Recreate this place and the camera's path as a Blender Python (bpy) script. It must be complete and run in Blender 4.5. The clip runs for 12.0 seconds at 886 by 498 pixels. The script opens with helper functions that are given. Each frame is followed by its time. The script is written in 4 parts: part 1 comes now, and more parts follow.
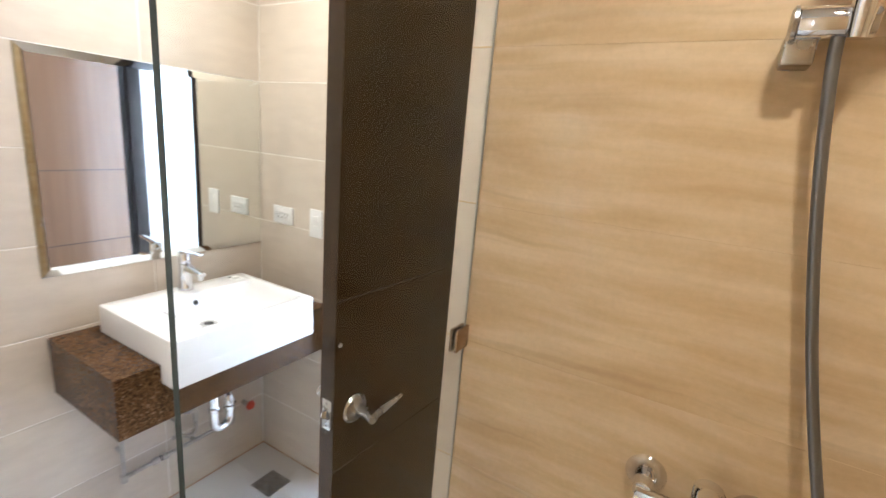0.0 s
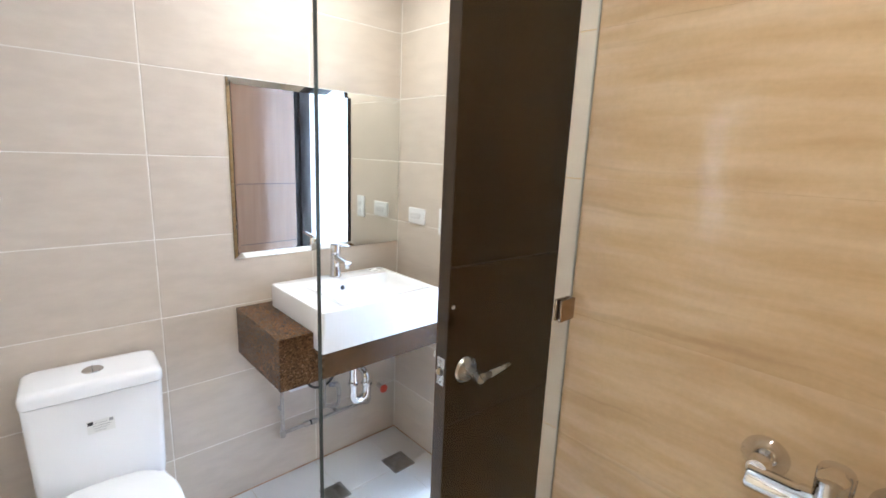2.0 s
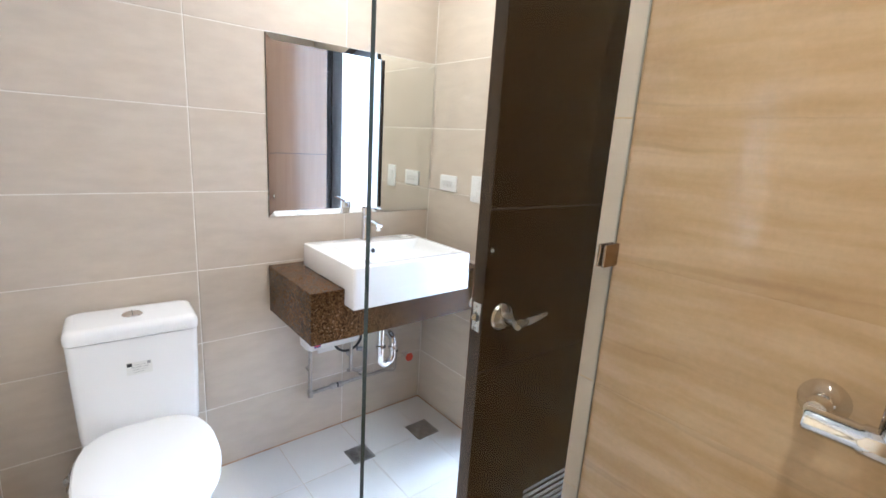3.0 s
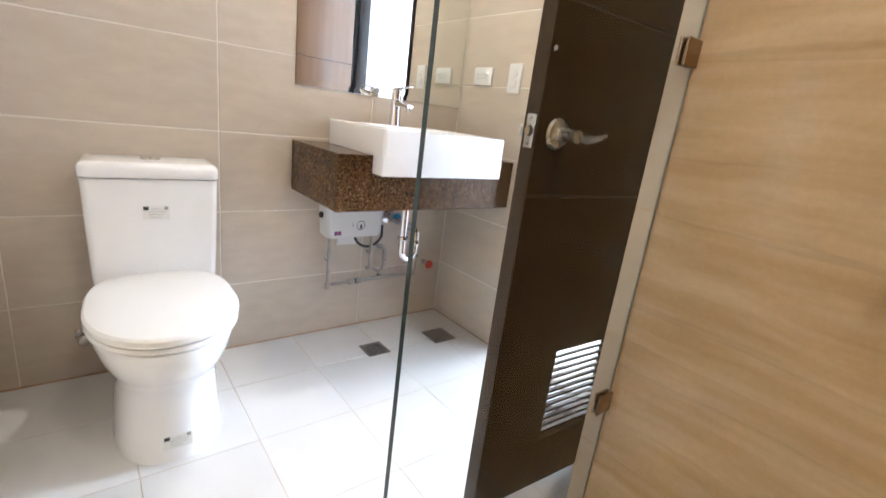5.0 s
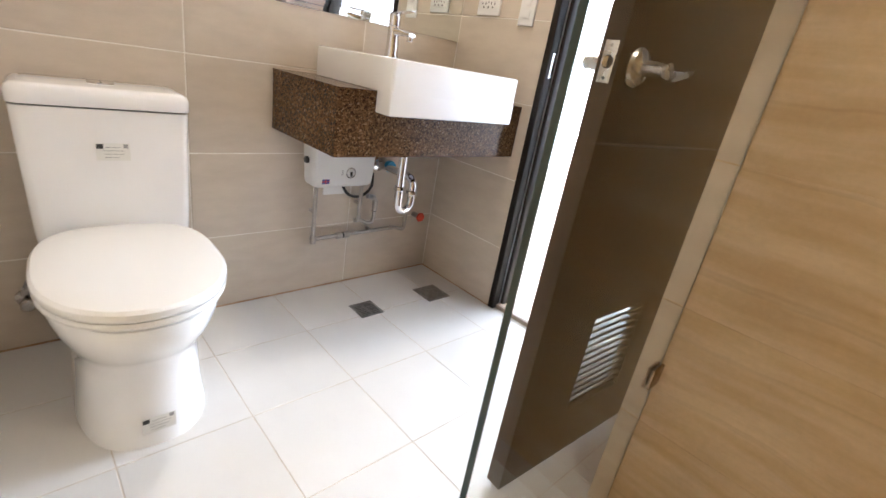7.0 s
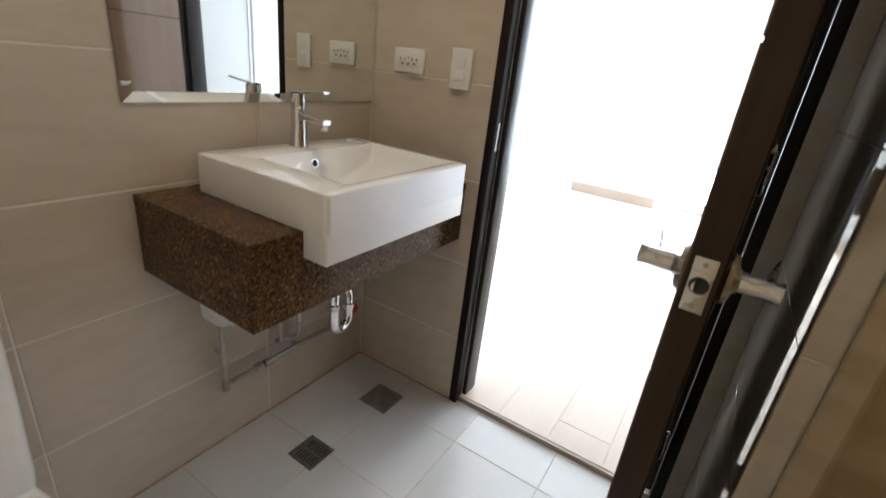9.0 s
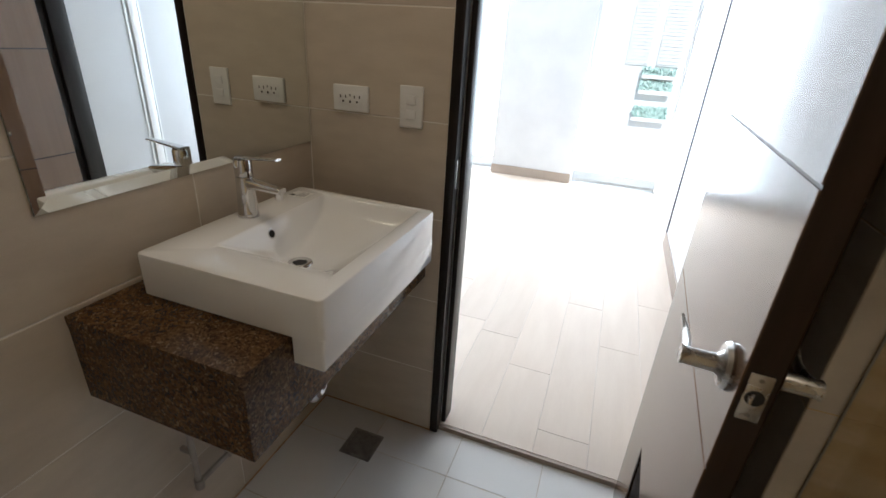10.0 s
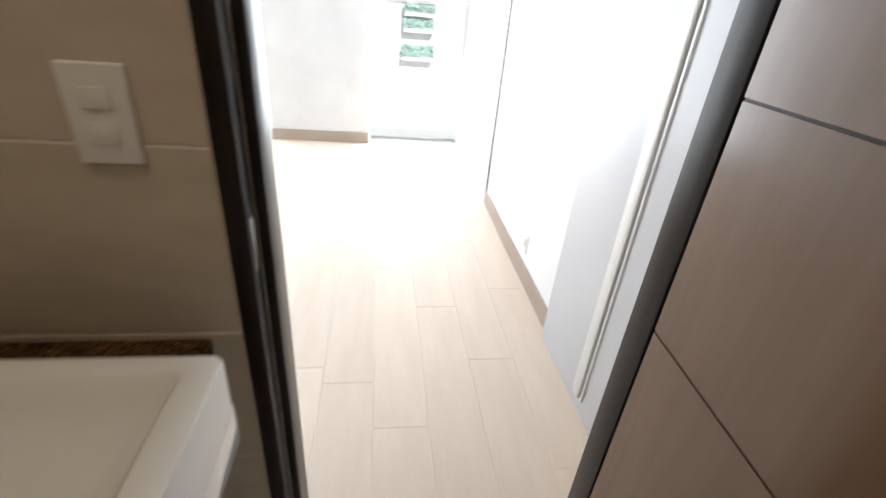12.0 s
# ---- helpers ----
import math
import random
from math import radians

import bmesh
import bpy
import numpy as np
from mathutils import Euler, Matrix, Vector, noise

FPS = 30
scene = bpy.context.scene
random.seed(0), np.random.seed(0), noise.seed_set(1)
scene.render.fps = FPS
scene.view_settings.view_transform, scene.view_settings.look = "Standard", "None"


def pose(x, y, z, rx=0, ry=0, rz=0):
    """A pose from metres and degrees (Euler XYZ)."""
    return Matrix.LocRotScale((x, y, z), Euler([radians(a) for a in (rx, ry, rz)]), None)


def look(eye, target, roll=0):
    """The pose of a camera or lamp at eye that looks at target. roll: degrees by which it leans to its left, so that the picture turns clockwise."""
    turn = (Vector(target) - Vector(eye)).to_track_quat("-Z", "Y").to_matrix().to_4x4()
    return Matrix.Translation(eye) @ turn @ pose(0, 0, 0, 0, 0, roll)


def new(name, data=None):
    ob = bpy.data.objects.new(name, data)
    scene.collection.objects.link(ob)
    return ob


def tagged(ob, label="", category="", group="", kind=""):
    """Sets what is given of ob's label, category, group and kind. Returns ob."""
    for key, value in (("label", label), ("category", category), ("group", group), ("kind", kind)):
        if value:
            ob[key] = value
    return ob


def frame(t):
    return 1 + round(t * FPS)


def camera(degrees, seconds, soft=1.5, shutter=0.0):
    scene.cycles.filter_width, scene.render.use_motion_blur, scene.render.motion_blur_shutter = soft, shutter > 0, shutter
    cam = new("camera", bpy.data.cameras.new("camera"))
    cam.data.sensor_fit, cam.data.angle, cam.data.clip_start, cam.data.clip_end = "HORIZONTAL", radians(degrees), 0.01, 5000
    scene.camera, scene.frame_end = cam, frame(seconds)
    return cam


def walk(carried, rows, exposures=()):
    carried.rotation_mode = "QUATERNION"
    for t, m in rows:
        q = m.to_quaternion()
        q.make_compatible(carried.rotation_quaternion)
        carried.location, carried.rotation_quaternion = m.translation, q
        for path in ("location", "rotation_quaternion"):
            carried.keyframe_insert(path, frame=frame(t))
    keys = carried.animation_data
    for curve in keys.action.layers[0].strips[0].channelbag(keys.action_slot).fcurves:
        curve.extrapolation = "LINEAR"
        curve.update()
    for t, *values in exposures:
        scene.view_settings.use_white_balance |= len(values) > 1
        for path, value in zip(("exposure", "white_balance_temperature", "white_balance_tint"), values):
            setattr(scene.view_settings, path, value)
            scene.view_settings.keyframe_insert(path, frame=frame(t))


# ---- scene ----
cam = camera(88.2, 12.0, shutter=0.4)
# seconds, stops, kelvin, tint: the phone meters and balances its picture on the way
EXPOSURES = [(0, 2.06, 5060, 10), (0.5, 2.04, 4900, 10), (1.0, 2.08, 4850, 10), (2.5, 2.03, 4830, 10), (4.5, 1.99, 5200, 11), (5.5, 1.92, 5380, 11), (6.7, 1.84, 5560, 12), (8.5, 1.05, 5850, 10), (9.0, 0.52, 5850, 9), (9.5, -0.06, 5830, 9), (10.5, -0.26, 5980, 10), (12, -0.28, 6350, 11)]
PATH = [
    (0, (0.143, -0.19, 1.622), (-0.831, 1.492, 1.151), 4.9),
    (0.5, (0.278, -0.199, 1.629), (-0.967, 1.301, 1.182), 2.6),
    (1, (0.3, -0.197, 1.618), (-0.989, 1.278, 1.214), 2.3),
    (1.5, (0.296, -0.227, 1.593), (-1.064, 1.184, 1.194), 1.8),
    (2, (0.261, -0.243, 1.537), (-1.178, 1.084, 1.129), 2.4),
    (2.5, (0.253, -0.261, 1.482), (-1.227, 1.015, 1.054), 3.0),
    (4.5, (0.207, -0.289, 1.148), (-1.294, 0.93, 0.637), 5.9),
    (5, (0.21, -0.308, 1.032), (-1.282, 0.904, 0.481), 7.1),
    (5.5, (0.21, -0.328, 0.953), (-1.26, 0.877, 0.332), 8.3),
    (6, (0.181, -0.343, 0.937), (-1.272, 0.857, 0.267), 8.8),
    (6.5, (0.096, -0.348, 0.947), (-1.298, 0.903, 0.245), 9.5),
    (8.5, (-0.412, -0.194, 1.141), (-1.425, 1.353, 0.38), 8.6),
    (9, (-0.493, -0.139, 1.237), (-1.435, 1.458, 0.488), 6.7),
    (9.5, (-0.618, -0.128, 1.343), (-1.316, 1.577, 0.565), 4.9),
    (10, (-0.712, -0.106, 1.404), (-1.304, 1.619, 0.582), 3.7),
    (10.5, (-0.788, -0.019, 1.428), (-1.339, 1.701, 0.569), 3.6),
    (11, (-0.869, 0.12, 1.423), (-1.264, 1.861, 0.521), 3.4),
    (11.5, (-0.957, 0.317, 1.398), (-1.013, 2.081, 0.457), 3.9),
    (12, (-0.949, 0.576, 1.382), (-0.668, 2.304, 0.416), 5.2),
]
walk(cam, [(t, look(eye, target, roll)) for t, eye, target, roll in PATH], EXPOSURES)



# ---- world, sun, lights ----
world = bpy.data.worlds.new("sky")
scene.world = world
world.use_nodes = True
wn = world.node_tree.nodes
sky = wn.new("ShaderNodeTexSky")
sky.sky_type = "NISHITA"
sky.sun_disc = False
sky.sun_elevation, sky.sun_rotation = radians(38), radians(165)
wn["Background"].inputs[1].default_value = 0.15
world.node_tree.links.new(sky.outputs[0], wn["Background"].inputs[0])


def lamp(name, kind, m, energy, colour, size=0.1, size_y=0.0, shape="DISK"):
    data = bpy.data.lights.new(name, kind)
    data.energy, data.color = energy, colour
    if kind == "AREA":
        data.shape, data.size = shape, size
        if size_y:
            data.size_y = size_y
    else:
        data.angle = radians(size)
    ob = new(name, data)
    ob.matrix_world = m
    return ob


SUN_DIR = Vector((math.sin(radians(165)) * math.cos(radians(38)), math.cos(radians(165)) * math.cos(radians(38)), math.sin(radians(38))))
lamp("sun", "SUN", look(SUN_DIR * 20, (0, 0, 0)), 5.0, (1.0, 0.96, 0.90), 0.5)
WARM = (1.0, 0.81, 0.57)
SKYL = (0.90, 0.96, 1.0)
lamp("window_light", "AREA", look((-0.60, 5.25, 1.3), (-0.7, 1.0, 1.0)), 70, SKYL, 0.86, 2.3, "RECTANGLE")
lamp("window_light", "AREA", look((-2.64, 5.25, 1.3), (-1.6, 1.0, 1.0)), 78, SKYL, 1.3, 2.3, "RECTANGLE")
DOWNLIGHTS = [(-1.18, 0.66, 2.9), (0.27, 0.10, 1.65)]
for lx, ly, watts in DOWNLIGHTS:
    lamp("downlight_lamp", "AREA", look((lx, ly, 2.432), (lx, ly, 0)), watts, WARM, 0.10).data.spread = radians(165)

# ---- materials ----


def material(name, colour, rough=0.5, metal=0.0, **more):
    m = bpy.data.materials.new(name)
    m.use_nodes = True
    b = m.node_tree.nodes["Principled BSDF"]
    b.inputs["Base Color"].default_value = (*colour, 1)
    b.inputs["Roughness"].default_value = rough
    b.inputs["Metallic"].default_value = metal
    for key, value in more.items():
        b.inputs[key.replace("_", " ")].default_value = value
    return m


def textured(name, low, high, scale, rough=(0.4, 0.5), stretch=(1, 1, 1), fine=120.0, bump=0.05, spread=0.04, detail=5.0, coat=0.0, rand=0.06):
    """Two scales of noise between two colours, rough grain, a light bump and a shift from piece to piece."""
    m = material(name, high)
    t = m.node_tree
    n, l = t.nodes, t.links
    b = n["Principled BSDF"]
    b.inputs["Coat Weight"].default_value = coat
    b.inputs["Coat Roughness"].default_value = 0.06
    co = n.new("ShaderNodeTexCoord")
    mp = n.new("ShaderNodeMapping")
    mp.inputs["Scale"].default_value = stretch
    info = n.new("ShaderNodeObjectInfo")
    off = n.new("ShaderNodeVectorMath")
    off.operation = "MULTIPLY_ADD"
    off.inputs[1].default_value = (7.3, 5.1, 9.7)
    geo = n.new("ShaderNodeNewGeometry")
    l.new(info.outputs["Random"], off.inputs[0])
    l.new(geo.outputs["Position"], off.inputs[2])
    l.new(off.outputs[0], mp.inputs[0])
    big = n.new("ShaderNodeTexNoise")
    big.inputs["Scale"].default_value, big.inputs["Detail"].default_value = scale, detail
    small = n.new("ShaderNodeTexNoise")
    small.inputs["Scale"].default_value, small.inputs["Detail"].default_value = fine, 3
    l.new(mp.outputs[0], big.inputs[0])
    l.new(mp.outputs[0], small.inputs[0])
    ramp = n.new("ShaderNodeValToRGB")
    ramp.color_ramp.elements[0].position, ramp.color_ramp.elements[1].position = 0.35, 0.68
    ramp.color_ramp.elements[0].color, ramp.color_ramp.elements[1].color = (*low, 1), (*high, 1)
    l.new(big.outputs[0], ramp.inputs[0])
    hsv = n.new("ShaderNodeHueSaturation")
    val = n.new("ShaderNodeMapRange")
    val.inputs["To Min"].default_value, val.inputs["To Max"].default_value = 1 - spread, 1 + spread
    l.new(small.outputs[0], val.inputs["Value"])
    piece = n.new("ShaderNodeMapRange")
    piece.inputs["To Min"].default_value, piece.inputs["To Max"].default_value = 1 - rand, 1 + rand
    l.new(info.outputs["Random"], piece.inputs["Value"])
    mul = n.new("ShaderNodeMath")
    mul.operation = "MULTIPLY"
    l.new(val.outputs[0], mul.inputs[0])
    l.new(piece.outputs[0], mul.inputs[1])
    l.new(mul.outputs[0], hsv.inputs["Value"])
    l.new(ramp.outputs[0], hsv.inputs["Color"])
    l.new(hsv.outputs[0], b.inputs["Base Color"])
    rr = n.new("ShaderNodeMapRange")
    rr.inputs["To Min"].default_value, rr.inputs["To Max"].default_value = rough
    l.new(big.outputs[0], rr.inputs["Value"])
    l.new(rr.outputs[0], b.inputs["Roughness"])
    bp = n.new("ShaderNodeBump")
    bp.inputs["Strength"].default_value, bp.inputs["Distance"].default_value = bump, 0.002
    l.new(small.outputs[0], bp.inputs["Height"])
    l.new(bp.outputs[0], b.inputs["Normal"])
    return m


TAUPE = textured("taupe_tile", (0.545, 0.474, 0.388), (0.595, 0.522, 0.430), 9, (0.30, 0.40), (1, 1, 3), 260, 0.04, 0.05, rand=0.03)
FLOOR_TILE = textured("white_floor_tile", (0.675, 0.665, 0.65), (0.705, 0.695, 0.68), 5, (0.27, 0.30), fine=180, bump=0.02, spread=0.02, rand=0.02)
TAUPE_POLISHED = textured("polished_taupe_tile", (0.545, 0.474, 0.388), (0.595, 0.522, 0.430), 9, (0.015, 0.03), (1, 1, 3), 260, 0.0, 0.05, rand=0.03)
GROUT = textured("grout", (0.76, 0.72, 0.65), (0.86, 0.83, 0.78), 14, (0.8, 0.9), fine=200, spread=0.06)
FLOOR_GROUT = textured("floor_grout", (0.48, 0.41, 0.33), (0.63, 0.58, 0.51), 12, (0.8, 0.9), fine=200, spread=0.08)
PLASTER = textured("white_plaster", (0.76, 0.765, 0.77), (0.82, 0.82, 0.82), 3, (0.6, 0.75), fine=150, bump=0.03, spread=0.015)
# White plaster greyed for the pier, its backlit shade put into the colour.
PIER = textured("backlit_white_plaster", (0.60, 0.60, 0.60), (0.66, 0.66, 0.655), 3, (0.7, 0.8), fine=150, bump=0.03, spread=0.015)
CEIL = textured("ceiling_paint", (0.80, 0.80, 0.79), (0.84, 0.84, 0.83), 3, (0.7, 0.8), fine=150, bump=0.02, spread=0.01)
PLANK = textured("light_wood_plank", (0.63, 0.520, 0.425), (0.67, 0.562, 0.465), 3, (0.56, 0.62), (5, 0.7, 1), 40, 0.02, 0.03, rand=0.03)
PLANK_GAP = textured("plank_joint", (0.62, 0.56, 0.50), (0.72, 0.66, 0.60), 6, (0.75, 0.85), fine=90, spread=0.05)
SKIRTING = textured("taupe_skirting", (0.34, 0.275, 0.225), (0.38, 0.31, 0.255), 3, (0.45, 0.6), (1, 1, 1), 60, 0.03, 0.03)
# Door wood toned near black to stand for shade on the shower side.
LEAF = textured("shaded_dark_wood", (0.0105, 0.0046, 0.0011), (0.018, 0.0080, 0.0021), 2, (0.42, 0.425), (9, 9, 0.35), 12, 0.0, 0.0, detail=2.0, rand=0.04)
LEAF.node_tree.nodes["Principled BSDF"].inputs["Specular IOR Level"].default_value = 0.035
for m in (LEAF,):
    for link in list(m.node_tree.nodes["Principled BSDF"].inputs["Normal"].links):
        m.node_tree.links.remove(link)
LEAF_EDGE = textured("door_edge_wood", (0.034, 0.022, 0.015), (0.050, 0.032, 0.022), 5, (0.35, 0.45), (9, 9, 0.5), 14, 0.0, 0.05)
# The same door wood toned lighter, daylight on the hall side put into it.
LEAF_OUT = textured("daylit_brown_wood", (0.128, 0.074, 0.044), (0.142, 0.084, 0.052), 4, (0.17, 0.21), (9, 9, 0.4), 14, 0.0, 0.03, rand=0.04)
LEAF_OUT.node_tree.nodes["Principled BSDF"].inputs["Specular IOR Level"].default_value = 0.55
FRAMEWOOD = textured("black_brown_frame", (0.012, 0.009, 0.008), (0.020, 0.015, 0.013), 7, (0.30, 0.36), (9, 9, 0.6), 90, 0.05, 0.08)
for m in (FRAMEWOOD, LEAF_EDGE):
    m.node_tree.nodes["Principled BSDF"].inputs["Specular IOR Level"].default_value = 0.18
CLEAR_SEAL = material("clear_grey_seal", (0.30, 0.29, 0.24), 0.35)
CERAMIC = material("white_ceramic", (0.87, 0.87, 0.87), 0.06, Coat_Weight=0.4, Coat_Roughness=0.03)
PLASTIC = material("white_plastic", (0.78, 0.78, 0.77), 0.28)
SEATPL = material("seat_plastic", (0.82, 0.815, 0.80), 0.16)
CHROME = material("chrome", (0.72, 0.72, 0.73), 0.05, 1.0)
SATIN = textured("satin_nickel", (0.45, 0.44, 0.42), (0.58, 0.57, 0.55), 20, (0.22, 0.32), fine=200, bump=0.02)
SATIN.node_tree.nodes["Principled BSDF"].inputs["Metallic"].default_value = 1.0
STEEL = textured("drain_steel", (0.25, 0.24, 0.23), (0.38, 0.37, 0.35), 30, (0.35, 0.5), fine=250, bump=0.05)
STEEL.node_tree.nodes["Principled BSDF"].inputs["Metallic"].default_value = 0.8
BRONZE = material("bronze_clamp", (0.36, 0.27, 0.19), 0.25, 1.0)
PIPE = textured("grey_pipe", (0.36, 0.33, 0.29), (0.47, 0.43, 0.39), 25, (0.25, 0.38), fine=150)
PIPE.node_tree.nodes["Principled BSDF"].inputs["Metallic"].default_value = 0.5
HOSE = material("hose_steel", (0.22, 0.22, 0.225), 0.36, 0.9)
BLACK = material("black_rubber", (0.015, 0.015, 0.016), 0.45)
RED = material("red_valve", (0.55, 0.05, 0.02), 0.35)
BLUE = material("blue_cap", (0.02, 0.30, 0.55), 0.35)
INK = material("ink_grey", (0.30, 0.30, 0.31), 0.6)
INKB = material("ink_black", (0.02, 0.02, 0.02), 0.5)
STICKER = material("sticker_paper", (0.74, 0.74, 0.71), 0.4)
FLAGB = material("flag_blue", (0.06, 0.08, 0.30), 0.5)
FLAGR = material("flag_red", (0.55, 0.03, 0.05), 0.5)
MIRROR = material("mirror_silver", (0.90, 0.93, 0.91), 0.0, 1.0)
MIRROR_EDGE = material("mirror_edge", (0.45, 0.50, 0.48), 0.12, 0.9)
GLASS = material("clear_glass", (0.96, 0.985, 0.975), 0.0, 0.0, Transmission_Weight=1.0, IOR=1.28)
GLASS_EDGE = material("glass_edge", (0.02, 0.045, 0.042), 0.12)
ALU = material("white_aluminium", (0.72, 0.73, 0.74), 0.32, 0.2)
DARKALU = material("dark_joint", (0.10, 0.10, 0.11), 0.4)
LAMINATE = textured("white_laminate", (0.53, 0.54, 0.57), (0.55, 0.56, 0.59), 4, (0.30, 0.34), fine=120, bump=0.01, spread=0.015)
EMIT = material("lamp_glow", (1, 1, 1))
EMIT.node_tree.nodes["Principled BSDF"].inputs["Emission Color"].default_value = (*WARM, 1)
EMIT.node_tree.nodes["Principled BSDF"].inputs["Emission Strength"].default_value = 45
CONCRETE = textured("outside_render", (0.76, 0.76, 0.75), (0.84, 0.84, 0.83), 0.6, (0.7, 0.9), fine=12, spread=0.04)
# Leaf green paled well above foliage, so its colour carries the outdoor glare.
HEDGE = textured("hedge_glare_green", (0.50, 0.66, 0.61), (0.58, 0.74, 0.69), 4, (0.6, 0.8), fine=20, spread=0.2)
GROUND = textured("outside_ground", (0.56, 0.56, 0.55), (0.68, 0.68, 0.66), 0.3, (0.8, 0.9), fine=6, spread=0.1)


def travertine():
    """Cream stone-look tile: soft wavy level bands, thin darker veins and a fine mottle under a glossy glaze."""
    m = material("travertine_tile", (0.6, 0.45, 0.28), 0.06)
    t = m.node_tree
    n, l = t.nodes, t.links
    b = n["Principled BSDF"]
    geo = n.new("ShaderNodeNewGeometry")
    info = n.new("ShaderNodeObjectInfo")
    off = n.new("ShaderNodeVectorMath")
    off.operation = "MULTIPLY_ADD"
    off.inputs[1].default_value = (0.9, 0.0, 0.05)
    l.new(info.outputs["Random"], off.inputs[0])
    l.new(geo.outputs["Position"], off.inputs[2])

    def noise(vector, scale, detail, rough=0.5):
        q = n.new("ShaderNodeTexNoise")
        q.inputs["Scale"].default_value, q.inputs["Detail"].default_value = scale, detail
        q.inputs["Roughness"].default_value = rough
        l.new(vector, q.inputs[0])
        return q.outputs

    def stretched(vector, scale):
        mp = n.new("ShaderNodeMapping")
        mp.inputs["Scale"].default_value = scale
        l.new(vector, mp.inputs[0])
        return mp.outputs[0]

    def lift(value, low, high, frm=(0.0, 1.0)):
        q = n.new("ShaderNodeMapRange")
        q.inputs["From Min"].default_value, q.inputs["From Max"].default_value = frm
        q.inputs["To Min"].default_value, q.inputs["To Max"].default_value = low, high
        l.new(value, q.inputs["Value"])
        return q.outputs[0]

    def times(x, y):
        q = n.new("ShaderNodeMath")
        q.operation = "MULTIPLY"
        l.new(x, q.inputs[0])
        l.new(y, q.inputs[1])
        return q.outputs[0]

    bend = n.new("ShaderNodeVectorMath")
    bend.operation = "MULTIPLY_ADD"
    bend.inputs[1].default_value = (0.0, 0.0, 0.075)
    l.new(noise(off.outputs[0], 2.6, 3.0)["Color"], bend.inputs[0])
    l.new(off.outputs[0], bend.inputs[2])
    wide = noise(stretched(bend.outputs[0], (3.4, 3.4, 27)), 1.0, 3.0, 0.5)[0]
    ramp = n.new("ShaderNodeValToRGB")
    e = ramp.color_ramp.elements
    e[0].position, e[0].color = 0.30, (0.535, 0.388, 0.212, 1)
    e[1].position, e[1].color = 0.70, (0.665, 0.525, 0.338, 1)
    mid = e.new(0.47)
    mid.color = (0.592, 0.444, 0.258, 1)
    l.new(wide, ramp.inputs[0])
    streak = noise(stretched(bend.outputs[0], (7.0, 7.0, 80)), 1.0, 3.0, 0.6)[0]
    vein = noise(stretched(bend.outputs[0], (0.8, 0.8, 42)), 1.0, 2.0, 0.4)[0]
    mottle = noise(off.outputs[0], 70, 6.0, 0.7)[0]
    value = times(times(lift(streak, 0.95, 1.05), lift(vein, 0.90, 1.0, (0.28, 0.36))), lift(mottle, 0.88, 1.12))
    hsv = n.new("ShaderNodeHueSaturation")
    l.new(value, hsv.inputs["Value"])
    l.new(ramp.outputs[0], hsv.inputs["Color"])
    l.new(hsv.outputs[0], b.inputs["Base Color"])
    l.new(lift(mottle, 0.045, 0.085), b.inputs["Roughness"])
    bp = n.new("ShaderNodeBump")
    bp.inputs["Strength"].default_value, bp.inputs["Distance"].default_value = 0.010, 0.002
    l.new(noise(off.outputs[0], 9, 2.0)[0], bp.inputs["Height"])
    l.new(bp.outputs[0], b.inputs["Normal"])
    return m


def granite():
    """Brown polished granite: coarse grains in tan, rust, umber and black."""
    m = material("brown_granite", (0.2, 0.11, 0.06), 0.18, Specular_IOR_Level=0.2)
    t = m.node_tree
    n, l = t.nodes, t.links
    b = n["Principled BSDF"]
    geo = n.new("ShaderNodeNewGeometry")
    wob = n.new("ShaderNodeTexNoise")
    wob.inputs["Scale"].default_value = 60
    l.new(geo.outputs["Position"], wob.inputs[0])
    add = n.new("ShaderNodeVectorMath")
    add.operation = "MULTIPLY_ADD"
    add.inputs[1].default_value = (0.020, 0.020, 0.020)
    l.new(wob.outputs["Color"], add.inputs[0])
    l.new(geo.outputs["Position"], add.inputs[2])
    vor = n.new("ShaderNodeTexVoronoi")
    vor.inputs["Scale"].default_value = 230
    l.new(add.outputs[0], vor.inputs[0])
    sep = n.new("ShaderNodeSeparateColor")
    l.new(vor.outputs["Color"], sep.inputs[0])
    ramp = n.new("ShaderNodeValToRGB")
    ramp.color_ramp.interpolation = "CONSTANT"
    e = ramp.color_ramp.elements
    e[0].position, e[0].color = 0.0, (0.030, 0.015, 0.007, 1)
    e[1].position, e[1].color = 0.20, (0.060, 0.029, 0.012, 1)
    for p, c in ((0.42, (0.088, 0.045, 0.018, 1)), (0.66, (0.116, 0.062, 0.025, 1)), (0.86, (0.148, 0.086, 0.038, 1)), (0.965, (0.195, 0.13, 0.072, 1))):
        q = e.new(p)
        q.color = c
    l.new(sep.outputs[0], ramp.inputs[0])
    cloud = n.new("ShaderNodeTexNoise")
    cloud.inputs["Scale"].default_value = 9
    l.new(geo.outputs["Position"], cloud.inputs[0])
    val = n.new("ShaderNodeMapRange")
    val.inputs["To Min"].default_value, val.inputs["To Max"].default_value = 0.7, 1.3
    l.new(cloud.outputs[0], val.inputs["Value"])
    hsv = n.new("ShaderNodeHueSaturation")
    l.new(val.outputs[0], hsv.inputs["Value"])
    l.new(ramp.outputs[0], hsv.inputs["Color"])
    l.new(hsv.outputs[0], b.inputs["Base Color"])
    return m


TRAV = travertine()
GRANITE = granite()

# ---- mesh helpers ----


